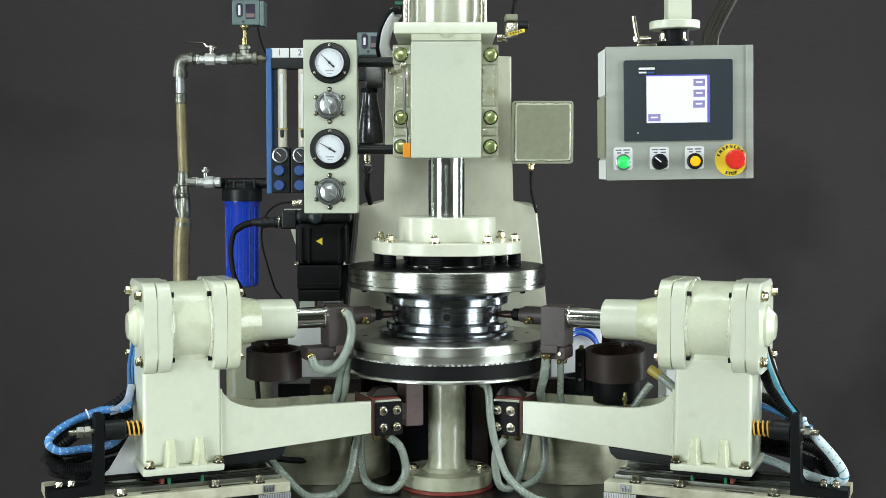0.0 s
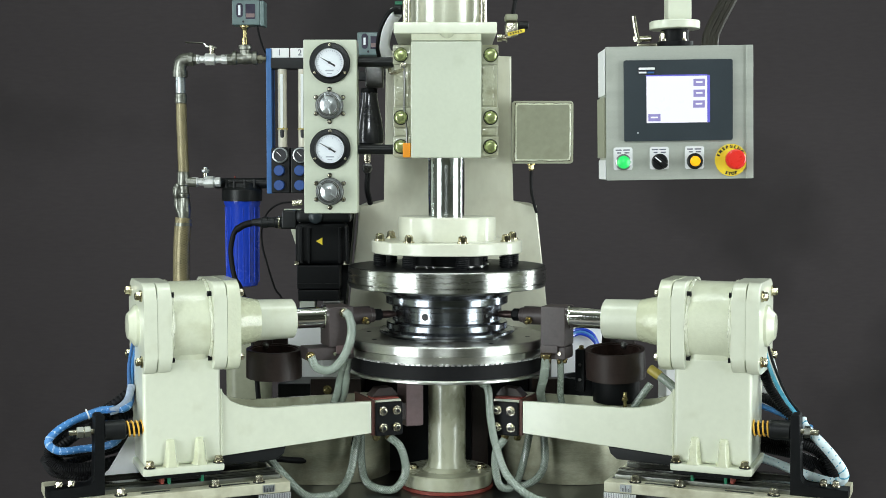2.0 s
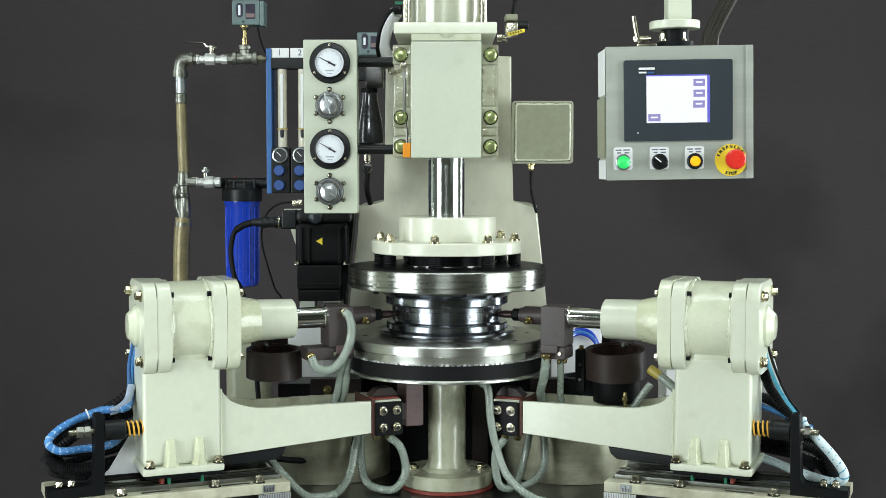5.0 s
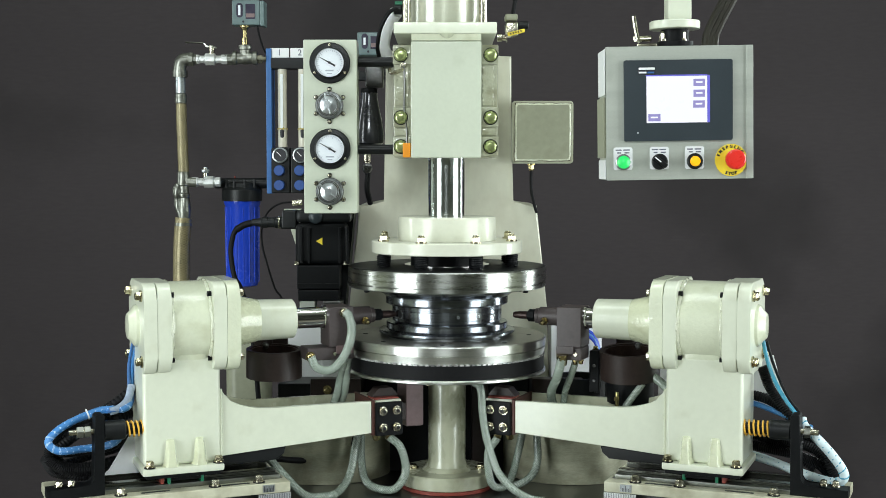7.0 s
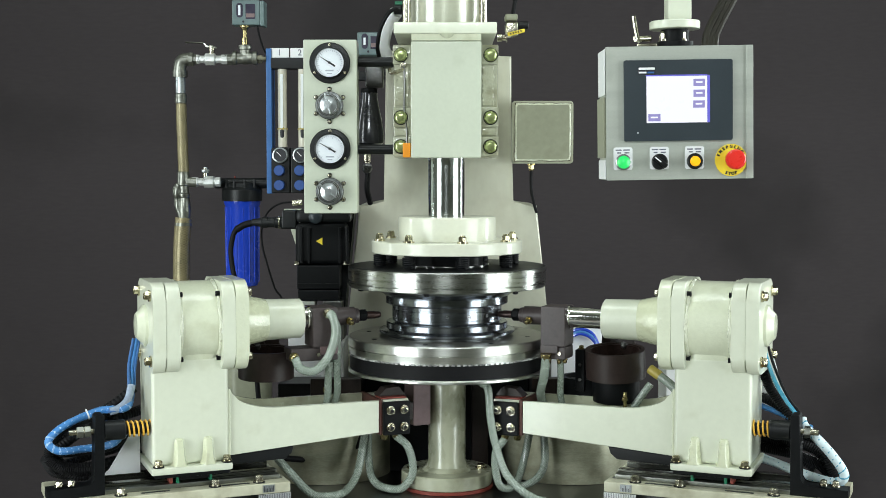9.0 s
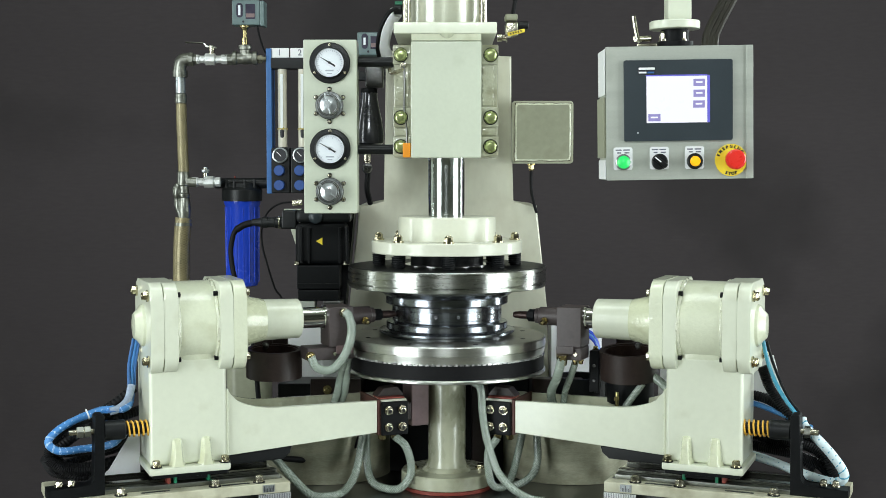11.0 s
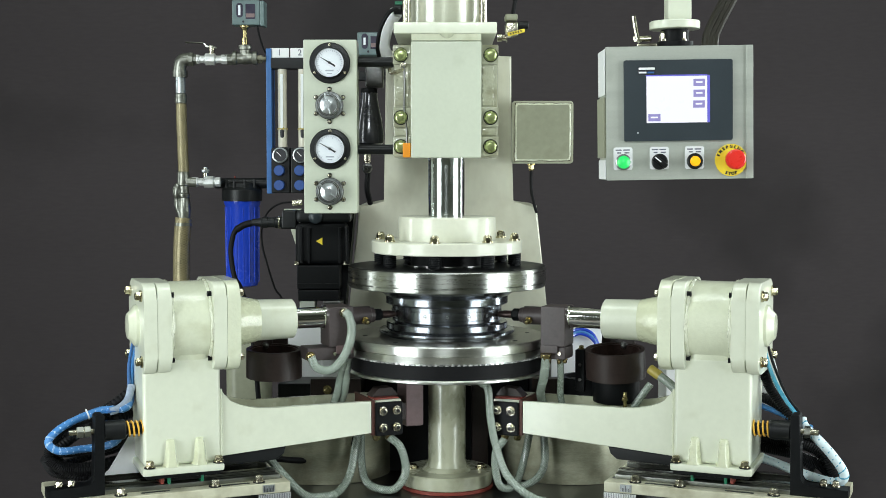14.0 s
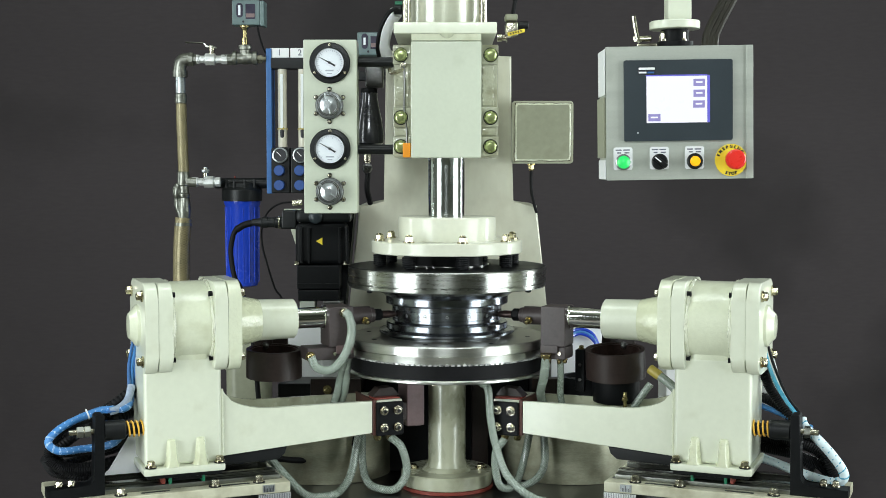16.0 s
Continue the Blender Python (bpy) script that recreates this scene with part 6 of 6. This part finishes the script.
def build_backing():
    # White blocks are added stand-ins for overexposed background seen through the gaps.
    c = thing("bright_backing", "white block added for the bright background behind the rotary table", "cabinet", (-0.345, 0.22, TABLE), group="side cabinets")
    part("backing_body", box(bm_new(), -0.388, -0.305, 0.16, 0.28, TABLE + 0.001, 1.252, 0.004), WHITE, c)
    part("backing_side", box(bm_new(), -0.3045, -0.25, 0.15, 0.28, TABLE + 0.001, 1.2095, 0.004), WHITE, c)
    part("backing_post", box(bm_new(), -0.56, -0.45, 0.25, 0.36, TABLE + 0.001, 1.21, 0.03, 4), OLIVE, c, "dull olive grey post")
    for s in (-1, 1):
        # Added black blocks darken the space above each splash guard.
        w = thing("transformer", "black block added to darken the space inside the splash guard", "transformer", (s * 0.3, 0.16, TABLE), group="transformers")
        part("core", box(bm_new(), s * 0.3 - 0.1, s * 0.3 + 0.1, 0.045, 0.15, TABLE + 0.001, 1.125, 0.004), BLACK, w)
        part("terminal_bar", box(bm_new(), s * 0.26 - 0.06, s * 0.26 + 0.06, 0.02, 0.0445, 1.07, 1.14, 0.003), BROWN, w, "brown copper terminal bar")
        part("terminal_bolt", hexhead(bm_new(), (s * 0.28, 0.0195, 1.115), (0, -1, 0), 0.008, 0.012), BRASS, w)
    c = thing("bright_backing", "white block added for the bright background, with blue air lines", "cabinet", (0.33, 0.3, TABLE), group="side cabinets")
    part("backing_body", box(bm_new(), 0.262, 0.39, 0.245, 0.34, TABLE + 0.001, 1.256, 0.004), WHITE, c)
    part("backing_post", box(bm_new(), 0.548, 0.60, 0.22, 0.34, TABLE + 0.001, 1.2, 0.004), WHITE, c)
    for k in range(3):
        q = 0.006 * k
        part("air_line", tube(bm_new(), [(0.29, 0.232, 1.16 + q), (0.305, 0.225, 1.205 + q), (0.335, 0.225, 1.22 + q), (0.37, 0.225, 1.2 + q), (0.392, 0.232, 1.14)], 0.0042, 8), BLUE_WRAP if k == 1 else BLUE, c, "blue air line")


build_backing()
build_gauge_panel()
build_flow_meters()
build_filter()
build_pipework()
pressure_switch(-0.5696, -0.4827, 2.0126, 2.0783, 0.48, True)
pressure_switch(-0.2253, -0.1457, 1.9173, 1.9752, 0.3, False)
build_motor()
build_head_details()
build_operator_panel()
build_hoses()

# ---- moving things ----
BACK, STROKE = 0.0178, 0.037
LEFT_CAST = [(0, 0), (0.4, 0), (0.5, 0.12), (0.6, 0.35), (0.75, 1), (1.8, 1), (1.9, 0.3), (2.0, 0), (2.8, 0), (2.9, 0.3), (3.0, 0.75), (3.1, 1), (4.25, 1), (4.45, 0), (5.15, 0), (5.4, 1), (6.35, 1), (6.5, 0.36),
             (6.6, 0), (7.55, 0), (7.65, 0.25), (7.8, 1), (10.95, 1), (11.15, 0), (12.2, 0), (12.35, 0.2), (12.5, 1), (13.6, 1), (13.7, 0.3), (13.85, 0), (14.7, 0), (14.85, 0.4), (15.0, 1), (15.8, 1), (15.9, 0.55), (16.0, 0.13)]
LEFT_TOOL = [(0, 1), (0.7, 1), (0.8, 0.6), (0.95, 0), (1.4, 0), (1.5, 0.28), (1.6, 0.55), (1.7, 0.8), (1.85, 1), (3.1, 1), (3.2, 0.7), (3.3, 0.2), (3.4, 0), (3.8, 0), (3.9, 0.25), (4.0, 0.53), (4.1, 0.85), (4.2, 1),
             (5.45, 1), (5.75, 0), (6.15, 0), (6.3, 0.5), (6.4, 0.8), (6.5, 1), (7.8, 1), (7.9, 0.7), (8.0, 0.18), (8.1, 0), (10.65, 0), (10.95, 1), (12.4, 1), (12.5, 0.93), (12.6, 0.3), (12.7, 0), (13.2, 0),
             (13.3, 0.27), (13.4, 0.55), (13.5, 0.82), (13.6, 1), (14.8, 1), (14.9, 0.93), (15.0, 0.6), (15.1, 0.2), (15.2, 0), (15.55, 0), (15.9, 1), (16.0, 1)]
RIGHT_CAST = [(0, 0), (0.4, 0), (0.5, 0.45), (0.6, 1), (1.7, 1), (1.8, 0.35), (1.95, 0), (2.8, 0), (2.9, 0.35), (3.0, 1), (4.1, 1), (4.2, 0.55), (4.35, 0), (5.15, 0), (5.35, 1), (8.75, 1), (8.9, 0.3), (9.0, 0),
              (9.75, 0), (9.95, 1), (13.5, 1), (13.6, 0.6), (13.8, 0), (14.75, 0), (14.85, 0.3), (14.95, 1), (15.8, 1), (15.95, 0.1), (16.0, 0)]
RIGHT_TOOL = [(0, 1), (0.6, 1), (0.7, 0.6), (0.8, 0.2), (0.9, 0), (1.4, 0), (1.5, 0.33), (1.6, 0.6), (1.7, 0.87), (1.78, 1), (3.0, 1), (3.1, 0.8), (3.2, 0.3), (3.3, 0), (3.85, 0), (4.0, 0.58), (4.1, 0.87), (4.18, 1),
              (5.35, 1), (5.6, 0), (8.45, 0), (8.5, 0.1), (8.6, 0.45), (8.7, 0.75), (8.8, 1), (9.95, 1), (10.2, 0), (13.2, 0), (13.3, 0.3), (13.4, 0.65), (13.5, 0.95), (13.55, 1), (14.8, 1), (14.9, 0.8), (15.0, 0.38),
              (15.15, 0), (15.5, 0), (15.9, 1), (16.0, 1)]
STEPS = [(0.82, 0.97, 22.5), (3.22, 3.37, 22.5), (5.6, 5.75, 11.25), (7.88, 8.0, 11.25), (10.25, 10.4, 11.25), (12.6, 12.72, 11.25), (15.0, 15.12, 22.5)]

AIR = [(0, 136), (0.6, 137), (1.0, 146), (2.0, 150), (3.0, 148), (3.5, 153), (6.5, 153), (8.0, 147), (11.5, 149), (12.5, 146), (13.5, 149), (14.5, 149), (15.3, 152), (16, 152)]


def value(rows, t):
    for (a, u), (b, v) in zip(rows, rows[1:]):
        if a <= t <= b:
            return u + (v - u) * (t - a) / (b - a)
    return rows[-1][1]


def motions():
    turn, rows = 0.0, [(0.0, 0.0)]
    for a, b, d in STEPS:
        rows.append((a, turn))
        turn -= d
        rows.append((b, turn))
    rows.append((16.0, turn))
    for ob in (TABLE_TOP, RING, HEAD):
        z = ob.location.z
        walk(ob, [(t, pose(0, 0, z, 0, 0, a)) for t, a in rows])
    pointer, pivot = NEEDLES[0]
    walk(pointer, [(t, pose(*pivot, 0, -a, 0)) for t, a in AIR])
    times = [k / 10 for k in range(161)]
    for (unit, rodp, loop, space), cast, tool, share in zip(UNITS, (LEFT_CAST, RIGHT_CAST), (LEFT_TOOL, RIGHT_TOOL), (0.5, 0.9)):
        base = Vector(unit["base"])
        walk(unit, [(t, space @ Matrix.Translation(base + Vector((-BACK * value(cast, t), 0, 0)))) for t in times])
        walk(rodp, [(t, pose(STROKE * (1 - value(tool, t)) + BACK * value(cast, t), 0, 0)) for t in times])
        walk(loop, [(t, pose(share * STROKE * (1 - value(tool, t)) + BACK * value(cast, t), 0, 0)) for t in times])
    for ob, rodp, top, swing, k in SWINGING:
        pivot = Vector(top) - Vector(rodp["base"])
        walk(ob, [(t, Matrix.Translation(pivot) @ pose(0, 0, 0, 0, swing * (1 - value((LEFT_TOOL, RIGHT_TOOL)[k], t)), 0) @ Matrix.Translation(-pivot)) for t in times])


motions()
